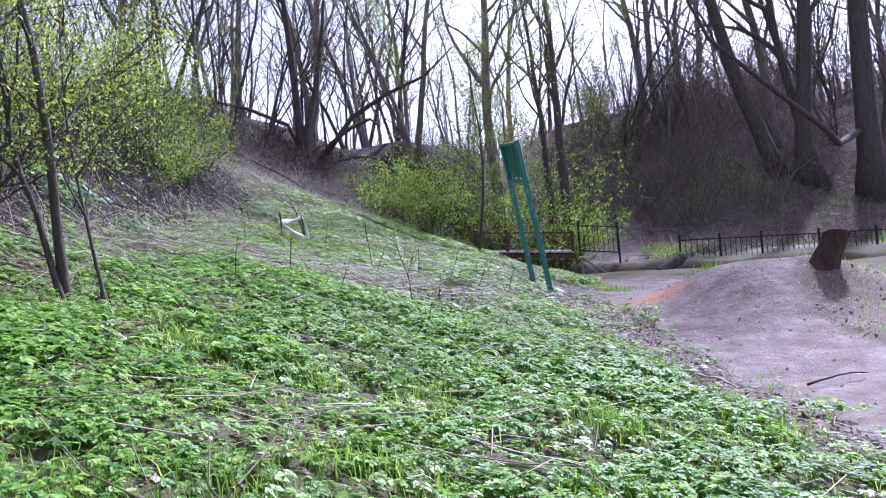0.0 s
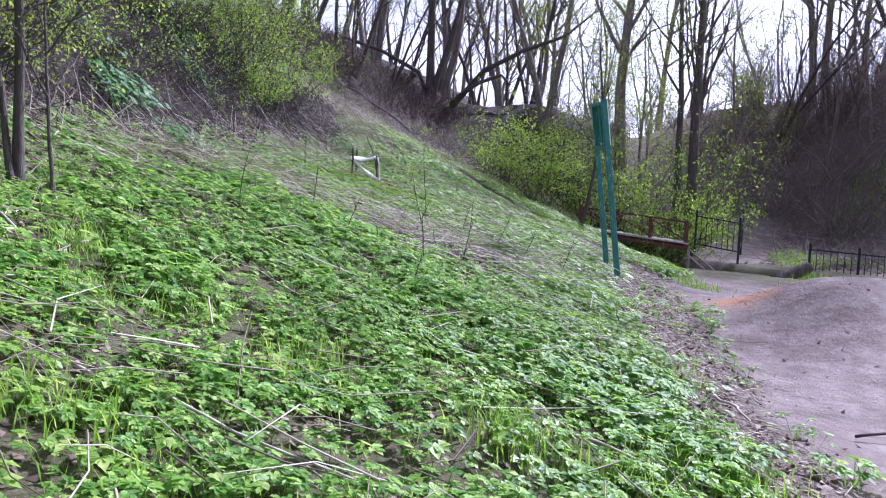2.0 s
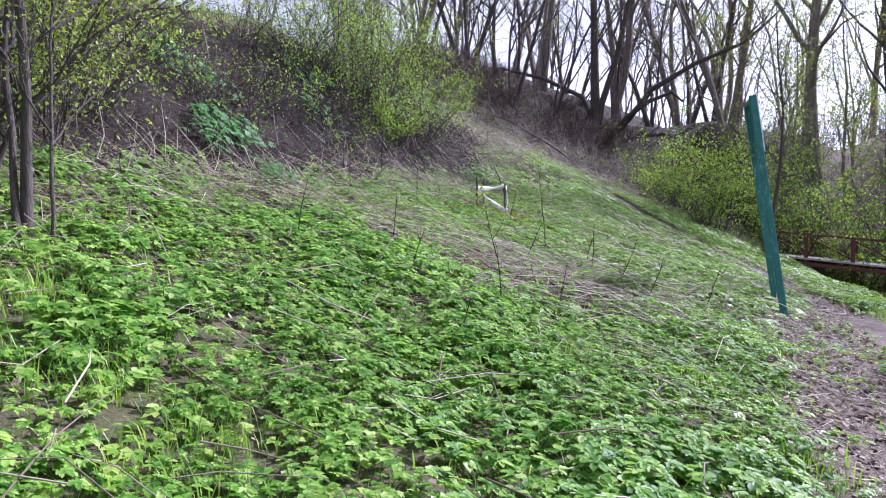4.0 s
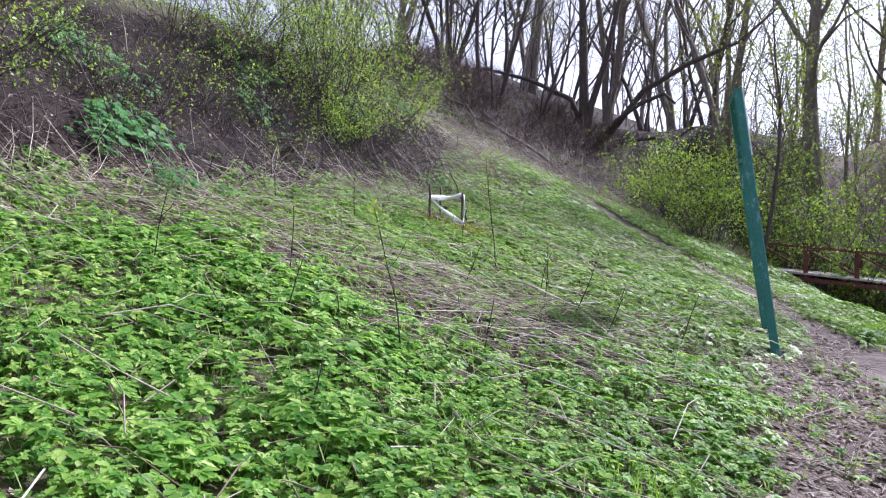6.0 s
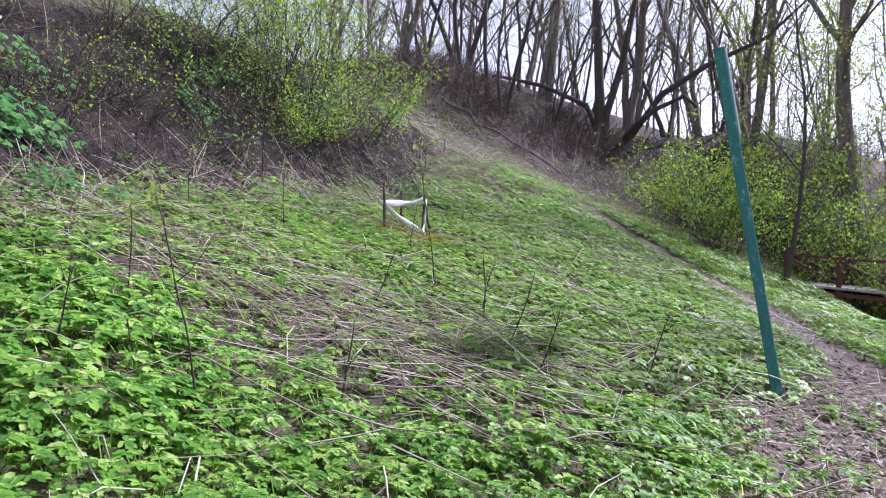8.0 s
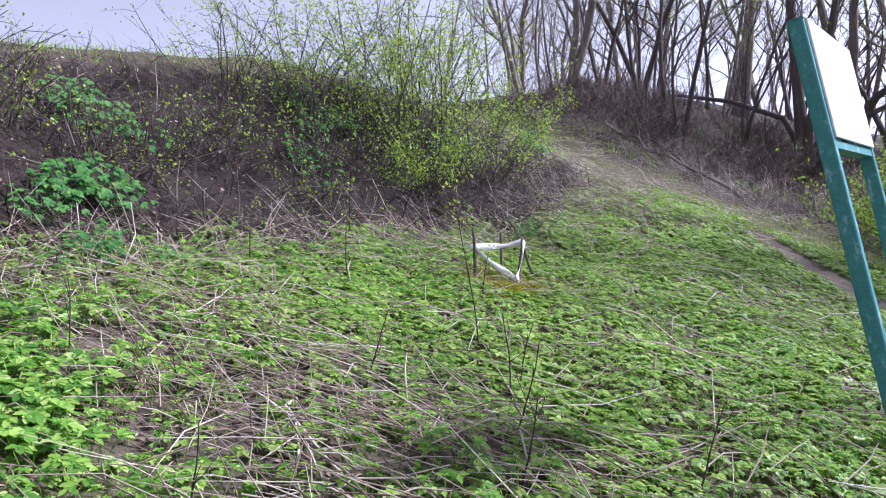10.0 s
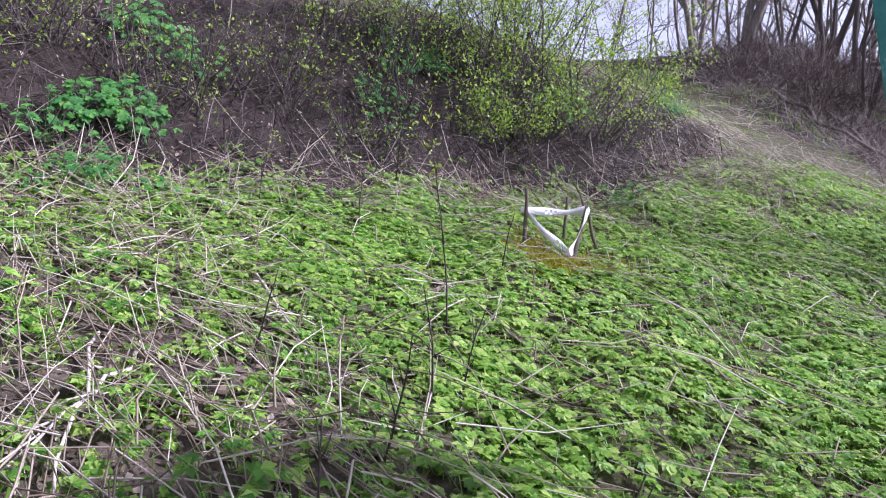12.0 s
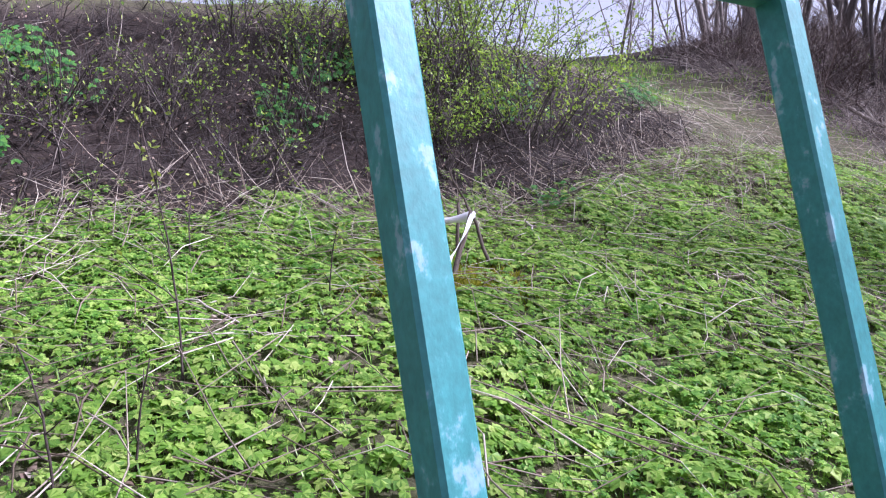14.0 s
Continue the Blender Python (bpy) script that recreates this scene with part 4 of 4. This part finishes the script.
def slope(x, y):
    e = .25
    return (height(x + e, y) - height(x - e, y)) / (2 * e), (height(x, y + e) - height(x, y - e)) / (2 * e)


def leaflet(base, d, n, L, w, plain=False):
    """A toothed ovate leaflet of two halves folded along the midrib."""
    s = np.cross(d, n)
    half = [(w * .7, .18, .06), (w * 1.1, .44, .08), (w * .68, .5, .05), (w * .74, .76, .03)]
    pr = [(0, 0, 0)] + half + [(0, 1, -.05)] + [(-a, b, c) for a, b, c in half[::-1]]
    tri = [[0, k, k + 1] for k in range(1, 9)]
    if plain:
        pr, tri = [(0, 0, 0), (w, .48, .07), (0, 1, -.1), (-w, .48, .07)], [[0, 1, 2], [0, 2, 3]]
    return np.array([base + s * a * L + d * b * L + n * c * L for a, b, c in pr]), np.array(tri)


def herb_template(rg, stalks, hgt, L, w=.34, fan=7, plain=False):
    V, T, n = [], [], 0
    for k in range(stalks):
        az = rg.uniform(0, 2 * np.pi)
        out = np.array([np.cos(az), np.sin(az), 0])
        top = out * hgt * rg.uniform(.35, 1.0) + np.array([0, 0, hgt * rg.uniform(.55, 1.05)])
        a, b = np.array([0, 0, -.02]), top
        s = np.cross(out, (0, 0, 1)) * .0022
        V.append(np.array([a - s, a + s, b + s, b - s]))
        T.append(np.array([[0, 1, 2], [0, 2, 3]]) + n)
        n += 4
        nrm = unit(np.array([out[0] * .12, out[1] * .12, 1]) + rg.normal(0, .12, 3))
        fwd = unit(out - nrm * (out @ nrm))
        sid = np.cross(nrm, fwd)
        for ang, sc in ((0, 1), (42, .92), (-42, .92), (88, .75), (-88, .75), (140, .5), (-140, .5))[:fan]:
            ang = radians(ang + rg.normal(0, 9))
            d = unit(fwd * math.cos(ang) + sid * math.sin(ang) - nrm * rg.uniform(-.12, .16))
            v, q = leaflet(b, d, nrm, L * sc * rg.uniform(.85, 1.15), w, plain)
            V.append(v)
            T.append(q + n)
            n += len(v)
    return np.concatenate(V), np.concatenate(T)


def herb_density(x, y):
    d = np.clip(.56 + .42 * wobble(x, y, 1.5, 11) + .75 * wobble(x, y, .42, 12), .02, 1)
    d = np.maximum(d, np.exp(-((x - .5) / 1.3) ** 4 - ((y - 9.2) / 1.2) ** 4))
    d *= (1 - np.clip(brush_mask(x, y), 0, .82)) * (1 - smooth(litter_mask(x, y), .1, .8) * .93) * (1 - road_mask(x, y)) * (1 - hill_mask(x, y) * .96)
    d *= 1 - .7 * smooth(y, 16, 19.5)
    d *= 1 - .3 * smooth(y, 11.8, 13.2)
    d *= 1 - trail_mask(x, y)
    d *= moss_ring(x, y)
    return np.clip(d, 0, 1)


def moss_ring(x, y):
    """1 off the mossy patch round the stakes, 0 on it."""
    return 1 - np.exp(-(((x + 2.85) / .62) ** 2 + ((y - 15.65) / .55) ** 2) ** 2)


def plant_cover():
    rg = rg_(200)
    g = Geo()
    for k in range(14):
        near = k < 8
        tv, tt = herb_template(rg, int(rg.integers(3, 7)), .13, .056, .3, 5, not near)
        x, y = scatter(1550 if near else 1700, -5.6, 3.0, .6 if near else 10.8, 10.8 if near else 21, herb_density, rg)
        n = len(x)
        lush = np.clip(.98 + .42 * wobble(x, y, 1.6, 21), .5, 1.55) * (1 - .36 * smooth(y, 11, 13)) * (1 + .12 * smooth(y, 6, 8))
        stamp(g, tv, None, tt, x, y, height(x, y), lush * rg.uniform(.5, 1.3, n), rg.uniform(0, 6.28, n), slope(x, y))
    tagged(new("ground_elder", g.mesh("ground_elder", M_HERB)), "dense carpet of fresh green ground elder leaves", "undergrowth", kind="stuff")
    # small flat seedlings and low leaves
    g = Geo()
    for k in range(5):
        tv, tt = herb_template(rg, 3, .07, .046, .38, 5, True)
        x, y = scatter(9000, -5.6, 3.2, .8, 24, lambda x, y: moss_ring(x, y) * (.3 + .7 * smooth(y, 10.5, 12)) * np.clip(.95 - .55 * brush_mask(x, y) - .85 * litter_mask(x, y) - road_mask(x, y) - .9 * hill_mask(x, y) - trail_mask(x, y), 0.0, 1) * (.62 + .5 * wobble(x, y, .6, 31)), rg)
        n = len(x)
        stamp(g, tv, None, tt, x, y, height(x, y), rg.uniform(.7, 1.5, n), rg.uniform(0, 6.28, n), slope(x, y))
    tagged(new("low_herbs", g.mesh("low_herbs", M_GRASS)), "small low yellow-green herbs between dry stalks", "undergrowth", kind="stuff")
    # dark taller clumps at the foot of the hill
    g = Geo()
    for k in range(4):
        tv, tt = herb_template(rg, 9, .30, .062, .34)
        x, y = scatter(420, -8.6, -4.3, 3, 24, lambda x, y: .8 * smooth(wobble(x, y, 1.1, 41), .38, .6), rg)
        n = len(x)
        stamp(g, tv, None, tt, x, y, height(x, y), rg.uniform(.6, 1.15, n), rg.uniform(0, 6.28, n), slope(x, y))
        cx = np.array([-5.85, -5.6, -6.1, -7.6, -5.4, -5.95]) + rg.normal(0, .12, 6)
        cy = np.array([12.15, 12.4, 12.0, 12.6, 11.4, 11.85]) + rg.normal(0, .12, 6)
        stamp(g, tv, None, tt, cx, cy, height(cx, cy), rg.uniform(.9, 1.3, 6), rg.uniform(0, 6.28, 6), slope(cx, cy))
    tagged(new("hillside_herbs", g.mesh("hillside_herbs", M_HERB_DARK)), "scattered clumps of taller green herbs on the hillside", "undergrowth", kind="stuff")


plant_cover()


def blades(geo, rg, x, y, h, w, bend=.5):
    n = len(x)
    az = rg.uniform(0, 6.28, n)
    d = np.stack([np.cos(az), np.sin(az), 0 * az], -1)
    s = np.stack([-np.sin(az), np.cos(az), 0 * az], -1) * (w * rg.uniform(.6, 1.3, n))[:, None]
    hh = (h * rg.uniform(.5, 1.3, n))[:, None]
    o = np.stack([x, y, height(x, y) - .01], -1)
    up = np.array([0, 0, 1.0])
    b = bend * rg.uniform(.3, 1.3, n)[:, None]
    m = o + up * hh * .55 + d * hh * b * .25
    t = o + up * hh * .95 + d * hh * b * .8
    v = np.stack([o - s, o + s, m + s * .8, m - s * .8, t], 1).reshape(-1, 3)
    k = np.arange(n) * 5
    geo.add(v, np.stack([k, k + 1, k + 2, k + 3], -1), np.stack([k + 3, k + 2, k + 4], -1))


def grass_cover():
    rg = rg_(210)
    g = Geo()
    # even fine grass, thicker along the trail and the bank
    x, y = scatter(42000, -5.5, 4.0, .8, 26, lambda x, y: np.clip(.24 + .55 * smooth(y, 14, 18) + .3 * wobble(x, y, .9, 51), 0, 1) * (1 - road_mask(x, y)) * (1 - trail_mask(x, y)) * (1 - .9 * litter_mask(x, y)) * (1 - .95 * hill_mask(x, y)) * (1 - smooth(x, 3.0, 3.6)), rg)
    blades(g, rg, x, y, .1, .004)
    x, y = scatter(42000, -2.5, 4.2, 15.2, 25, lambda x, y: np.exp(-((way_dist(x, y, TRAIL) - .75) / .35) ** 2) * smooth(x + .6 * (y - 20), .1, .7), rg)
    blades(g, rg, x, y, .13, .005)
    # tufts in the foreground
    c = np.stack(scatter(170, -2.2, 2.6, 1.6, 9, lambda x, y: np.clip(.2 + .6 * wobble(x, y, 1.3, 61), 0, 1) * (1 - litter_mask(x, y)), rg), -1)
    k = rg.integers(0, len(c), 3000)
    x, y = c[k, 0] + rg.normal(0, .15, len(k)), c[k, 1] + rg.normal(0, .15, len(k))
    blades(g, rg, x, y, .17, .0042, .7)
    # bank beyond the path
    x, y = scatter(9000, 4.6, 9, 4, 16, lambda x, y: (.5 + .4 * wobble(x, y, .8, 71)) * (1 - road_mask(x, y)), rg)
    blades(g, rg, x, y, .10, .004)
    x, y = scatter(20000, 6, 17, 25.5, 36, lambda x, y: smooth(wobble(x, y, 2.2, 72), .0, .45) * (1 - road_mask(x, y)), rg)
    blades(g, rg, x, y, .17, .013, .8)
    for cx, cy, s, n in ((-3.0, 15.83, .05, 90), (4.6, 13.6, .14, 260)):
        blades(g, rg, cx + rg.normal(0, s, n), cy + rg.normal(0, s, n), .2, .004)
    # grassy hilltop
    x, y = scatter(24000, -18, -8.4, 10, 27, lambda x, y: smooth(-x, 8.4, 9.6) * (.5 + .5 * wobble(x, y, 1.1, 81)), rg)
    blades(g, rg, x, y, .13, .007, .9)
    # patches of grass on the mound and at its foot
    x, y = scatter(16000, -13, -3, 22, 34, lambda x, y: smooth(wobble(x, y, 1.2, 82), .05, .4), rg)
    blades(g, rg, x, y, .13, .008, .9)
    tagged(new("grass", g.mesh("grass", M_GRASS)), "fresh green spring grass in blades and tufts", "grass", kind="stuff")
    # moss round the ribbon stakes
    g = Geo()
    n = 11000
    x, y = -2.85 + rg.normal(0, .36, n), 15.66 + rg.normal(0, .32, n)
    blades(g, rg, x, y, .06, .008, .9)
    tagged(new("moss", g.mesh("moss", M_MOSS)), "olive-yellow moss cushion round the stakes", "moss", kind="stuff")


grass_cover()


def stalks(geo, rg, x, y, length, r, rise=.12, az=None, az_spread=.6, bendy=.08, lift=.03):
    """Thin lying or leaning stalks: three-sided, bent once or twice."""
    n = len(x)
    a = rg.uniform(0, 6.28, n) if az is None else az + rg.normal(0, az_spread, n) + np.pi * rg.integers(0, 2, n)
    L = length * rg.uniform(.4, 1.4, n)
    el = np.abs(rg.normal(0, rise, n))
    d = np.stack([np.cos(a) * np.cos(el), np.sin(a) * np.cos(el), np.sin(el)], -1)
    side = np.stack([-np.sin(a), np.cos(a), 0 * a], -1)
    P = []
    for f in (0, .5, 1.0):
        p = np.stack([x, y, 0 * x], -1) + d * (L * f)[:, None] + side * (L * bendy * rg.normal(0, 1, n) * f)[:, None]
        gzv = height(p[:, 0], p[:, 1])
        p[:, 2] += gzv + lift * rg.uniform(.2, 2.2, n)
        P.append(p)
    rr = r * rg.uniform(.6, 1.4, n)
    up = np.array([0, 0, 1.0])
    rings = []
    for f, p in zip((1, .85, .4), P):
        q = (rr * f)[:, None]
        rings += [p + side * q, p + up * q * 1.2, p - side * q]
    v = np.stack(rings, 1).reshape(-1, 3)
    k = np.arange(n) * 9
    qs = []
    for s in range(2):
        for e in range(3):
            b, c = s * 3 + e, s * 3 + (e + 1) % 3
            qs.append(np.stack([k + b, k + c, k + c + 3, k + b + 3], -1))
    geo.add(v, np.concatenate(qs))


def dry_cover():
    rg = rg_(220)
    g = Geo()
    x, y = scatter(6800, -5.4, 2.2, 7.5, 20, lambda x, y: np.clip(brush_mask(x, y) * .85 + .02, 0, 1) * (1 - road_mask(x, y)), rg)
    stalks(g, rg, x, y, .8, .0046, .12, .22, .5, lift=.08)
    x, y = scatter(3900, -5.4, 2.4, 2.0, 20, lambda x, y: (.28 + .3 * smooth(y, 11.5, 13.5)) * (1 - road_mask(x, y)) * (1 - hill_mask(x, y)), rg)
    stalks(g, rg, x, y, .66, .0046, .1, .25, 1.0, lift=.075)
    # pale straw at the hill's foot and on the spur's end
    x, y = scatter(6500, -6.6, -3.4, 9, 24, lambda x, y: np.exp(-((x - np.interp(y, [9, 12, 17, 20, 23], [-4.9, -4.7, -4.4, -4.9, -5.2])) / .38) ** 2), rg)
    stalks(g, rg, x, y, .65, .005, .35, .9, .9)
    x, y = scatter(5200, -7.5, -3.2, 19.3, 23.5, lambda x, y: np.exp(-((x + 5.1) / .9) ** 2 - ((y - 20.9) / .9) ** 2), rg)
    stalks(g, rg, x, y, .6, .004, .25, -.5, .35)
    x, y = scatter(2600, -11, -2.5, 21, 27.5, lambda x, y: .6 + .5 * wobble(x, y, .9, 35), rg)
    stalks(g, rg, x, y, .6, .005, .15)
    x, y = scatter(1500, 1.2, 3.0, 5, 16, lambda x, y: litter_mask(x, y), rg)
    stalks(g, rg, x, y, .3, .003, .06)
    tagged(new("dry_stalks", g.mesh("dry_stalks", M_STRAW)), "pale flattened dry stalks and straw from last year", "undergrowth", kind="stuff")
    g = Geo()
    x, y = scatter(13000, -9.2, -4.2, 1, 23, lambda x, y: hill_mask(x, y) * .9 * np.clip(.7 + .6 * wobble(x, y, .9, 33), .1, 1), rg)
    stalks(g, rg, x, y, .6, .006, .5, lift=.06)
    tagged(new("dead_stems", g.mesh("dead_stems", M_DEAD_SHADED)), "tangle of brown dead stems on the hillside, darkened as in shade", "undergrowth", kind="stuff")
    g = Geo()
    x, y = scatter(7000, -14, -3, 25, 35, lambda x, y: .9 * smooth(y + .27 * x, 23.5, 25), rg)
    stalks(g, rg, x, y, .8, .007, .5)
    x, y = scatter(5200, 5, 24, 26, 44, lambda x, y: (1 - road_mask(x, y)) * smooth(x - .1 * y, 1, 3), rg)
    stalks(g, rg, x, y, .7, .012, .45)
    x, y = scatter(9000, 4, 36, 26, 62, lambda x, y: .8 * (1 - road_mask(x, y)) * smooth(x - .1 * y, 1, 3), rg)
    stalks(g, rg, x, y, 1.1, .012, .55)
    tagged(new("dead_brush", g.mesh("dead_brush", M_BRUSH_HAZE)), "grey-brown dead brush on the wooded banks", "undergrowth", kind="stuff")
    # fallen leaves
    g = Geo()
    xs, ys = [], []
    for n, b, f in ((17000, (1.0, 3.2, 2, 17), lambda x, y: litter_mask(x, y)), (22000, (-5.5, 2.2, 1, 20), lambda x, y: .55 + .3 * brush_mask(x, y)), (3000, (-9, -4.2, 2, 23), lambda x, y: hill_mask(x, y)), (5000, (4.4, 9, 4, 17), lambda x, y: 1 - road_mask(x, y)), (700, (2.8, 5.2, 3, 14), lambda x, y: .5 + 0 * x), (9000, (5, 20, 25, 40), lambda x, y: (1 - road_mask(x, y)) * (.55 + .5 * wobble(x, y, 1.4, 36)))):
        a, b2 = scatter(n, *b, f, rg)
        xs.append(a)
        ys.append(b2)
    x, y = np.concatenate(xs), np.concatenate(ys)
    n = len(x)
    tv = np.array([(-.5, 0, .05), (0, -.32, .0), (.5, 0, .16), (0, .32, .02)]) * .056
    stamp(g, tv, None, np.array([[0, 1, 2], [0, 2, 3]]), x, y, height(x, y) + .004, rg.uniform(.5, 1.3, n) * (1 + 1.2 * (y > 24)), rg.uniform(0, 6.28, n), (slope(x, y)[0] + rg.normal(0, .35, n), slope(x, y)[1] + rg.normal(0, .35, n)))
    tagged(new("leaf_litter", g.mesh("leaf_litter", M_LITTER)), "dry brown fallen leaves", "leaf litter", kind="stuff")


dry_cover()


# ---- whips, sticks and fallen branches on the meadow ----
M_WHIP = surface("dark stem", [(.3, (.03, .024, .02)), (.7, (.08, .06, .05))], 8, .8, 40)


def whip(seed, x, y, h, leaves, lean=(0, 0)):
    rg = rg_(seed)
    root = thing("sapling_whip" if leaves else "dead_stem", gz(x, y), "thin upright sapling shoot with a tuft of yellow-green leaves" if leaves else "thin dark dead stem standing in the meadow", "sapling" if leaves else "stem", "thin stems in the meadow")
    pts, rad = grow(rg, (0, 0, -.05), (lean[0], lean[1], 1), h, .007, 9, .06, .03, .4)
    g = Geo()
    tube(g, pts, rad, 5)
    part("stem", g, M_WHIP, root)
    cent = []
    for k in range(3):
        q, d = along_pts(pts, rg.uniform(.3, .8))
        tp, tr = grow(rg, q, d + rg.normal(0, .5, 3), h * rg.uniform(.12, .3), .0035, 4, .12, .05, .5)
        g = Geo()
        tube(g, tp, tr, 4)
        part("side_twig", g, M_WHIP, root)
        cent.append(tp[-1])
    if leaves:
        lf = Geo()
        cent = cent + [pts[-1]] * 6 + [pts[-2]] * 5 + [pts[-3]] * 2
        leaf_cloud(lf, rg, np.array(cent)[rg.integers(0, len(cent), leaves)], .03, .04, -.6)
        part("foliage", lf, M_LEAF_TREE, root, kind="stuff")


SHOOTS = [(-1.35, 13.49, 1.42, 46, 0, 0), (-.49, 9.65, 1.15, 34, 0, 0), (-2.3, 14.6, .6, 14, .05, 0), (-.55, 12.9, .7, 6, .25, 0), (-3.6, 13.9, .7, 12, 0, 0), (-2.2, 10.6, .7, 8, .1, 0), (-4.4, 13.2, .8, 14, 0, 0)]
STEMS = [(-.69, 13.2, .55, 0, .1, 0), (-1.2, 12.17, .6, 0, .35, 0), (-.62, 11.0, .3, 0, 0, 0), (-1.05, 9.7, .32, 0, 0, 0), (-1.4, 9.5, .55, 0, .3, 0), (-.2, 10.4, .5, 0, .2, .1), (.35, 11.9, .6, 0, .4, 0), (-.1, 12.4, .7, 0, .5, 0), (-1.75, 11.1, .28, 0, 0, 0), (-2.6, 9.4, .7, 0, .25, 0), (.9, 12.7, .6, 0, .35, .1), (-.3, 8.3, .4, 0, .1, 0)]
for k, (x, y, h, lv, lx, ly) in enumerate(SHOOTS + STEMS):
    whip(300 + k, x, y, h, lv, (lx, ly))


def fallen_branch(seed, a, b, r, label, mtl):
    rg = rg_(seed)
    n = 9
    t = np.linspace(0, 1, n)
    x, y = a[0] + (b[0] - a[0]) * t, a[1] + (b[1] - a[1]) * t
    ln = math.hypot(b[0] - a[0], b[1] - a[1])
    x, y = x + rg.normal(0, .02 * ln, n), y + rg.normal(0, .02 * ln, n)
    o = (a[0], a[1], float(height(*a)))
    root = thing("fallen_branch", o, label, "branch", "fallen branches")
    pts = np.stack([x, y, height(x, y) + r + .02 + .05 * np.sin(t * 3)], -1) - np.array(o)
    g = Geo()
    tube(g, pts, r * np.linspace(1, .45, n), 6)
    part("stick", g, mtl, root)
    for k in range(2):
        q, d = along_pts(pts, rg.uniform(.35, .8))
        tp, tr = grow(rg, q, d + rg.normal(0, .5, 3) * (1, 1, .3), ln * .25, r * .5, 4, .1, 0, .5)
        g = Geo()
        tube(g, tp, tr, 5)
        part("side_twig", g, mtl, root)


M_PALE = surface("bleached branch", [(.3, (.30, .25, .20)), (.7, (.55, .50, .43))], 8, .85, 40)
for k, (a, b, r, m) in enumerate([((-2.75, 6.3), (-1.9, 4.6), .014, M_PALE), ((-1.22, 14.7), (-.85, 14.95), .012, M_PALE), ((-1.6, 11.5), (.5, 11.0), .011, M_PALE), ((.4, 11.2), (1.3, 12.2), .01, M_PALE), ((-2.6, 12.6), (-.9, 12.4), .012, M_PALE), ((-1.3, 11.6), (-.1, 10.9), .012, M_PALE), ((-2.9, 13.6), (-1.6, 14.0), .01, M_PALE),
                               ((1.2, 5.6), (2.0, 5.2), .01, M_PALE), ((2.35, 7.6), (2.5, 6.9), .014, M_PALE), ((3.3, 7.4), (4.0, 7.6), .012, M_WHIP), ((-.9, 4.4), (.6, 4.2), .009, M_PALE), ((.5, 15.6), (1.4, 15.9), .01, M_PALE), ((-5.1, 11.3), (-4.3, 11.9), .016, M_PALE), ((-4.9, 11.9), (-4.5, 10.9), .014, M_PALE), ((-5.0, 16.9), (-3.7, 16.8), .013, M_PALE), ((-4.5, 17.6), (-3.0, 17.0), .012, M_PALE), ((-5.3, 15.2), (-4.4, 15.6), .012, M_PALE), ((-6.9, 15.2), (-6.3, 15.25), .012, M_PALE)]):
    fallen_branch(400 + k, a, b, r, "dead bleached branch lying in the undergrowth" if m is M_PALE else "dark twig lying on the dirt path", m)
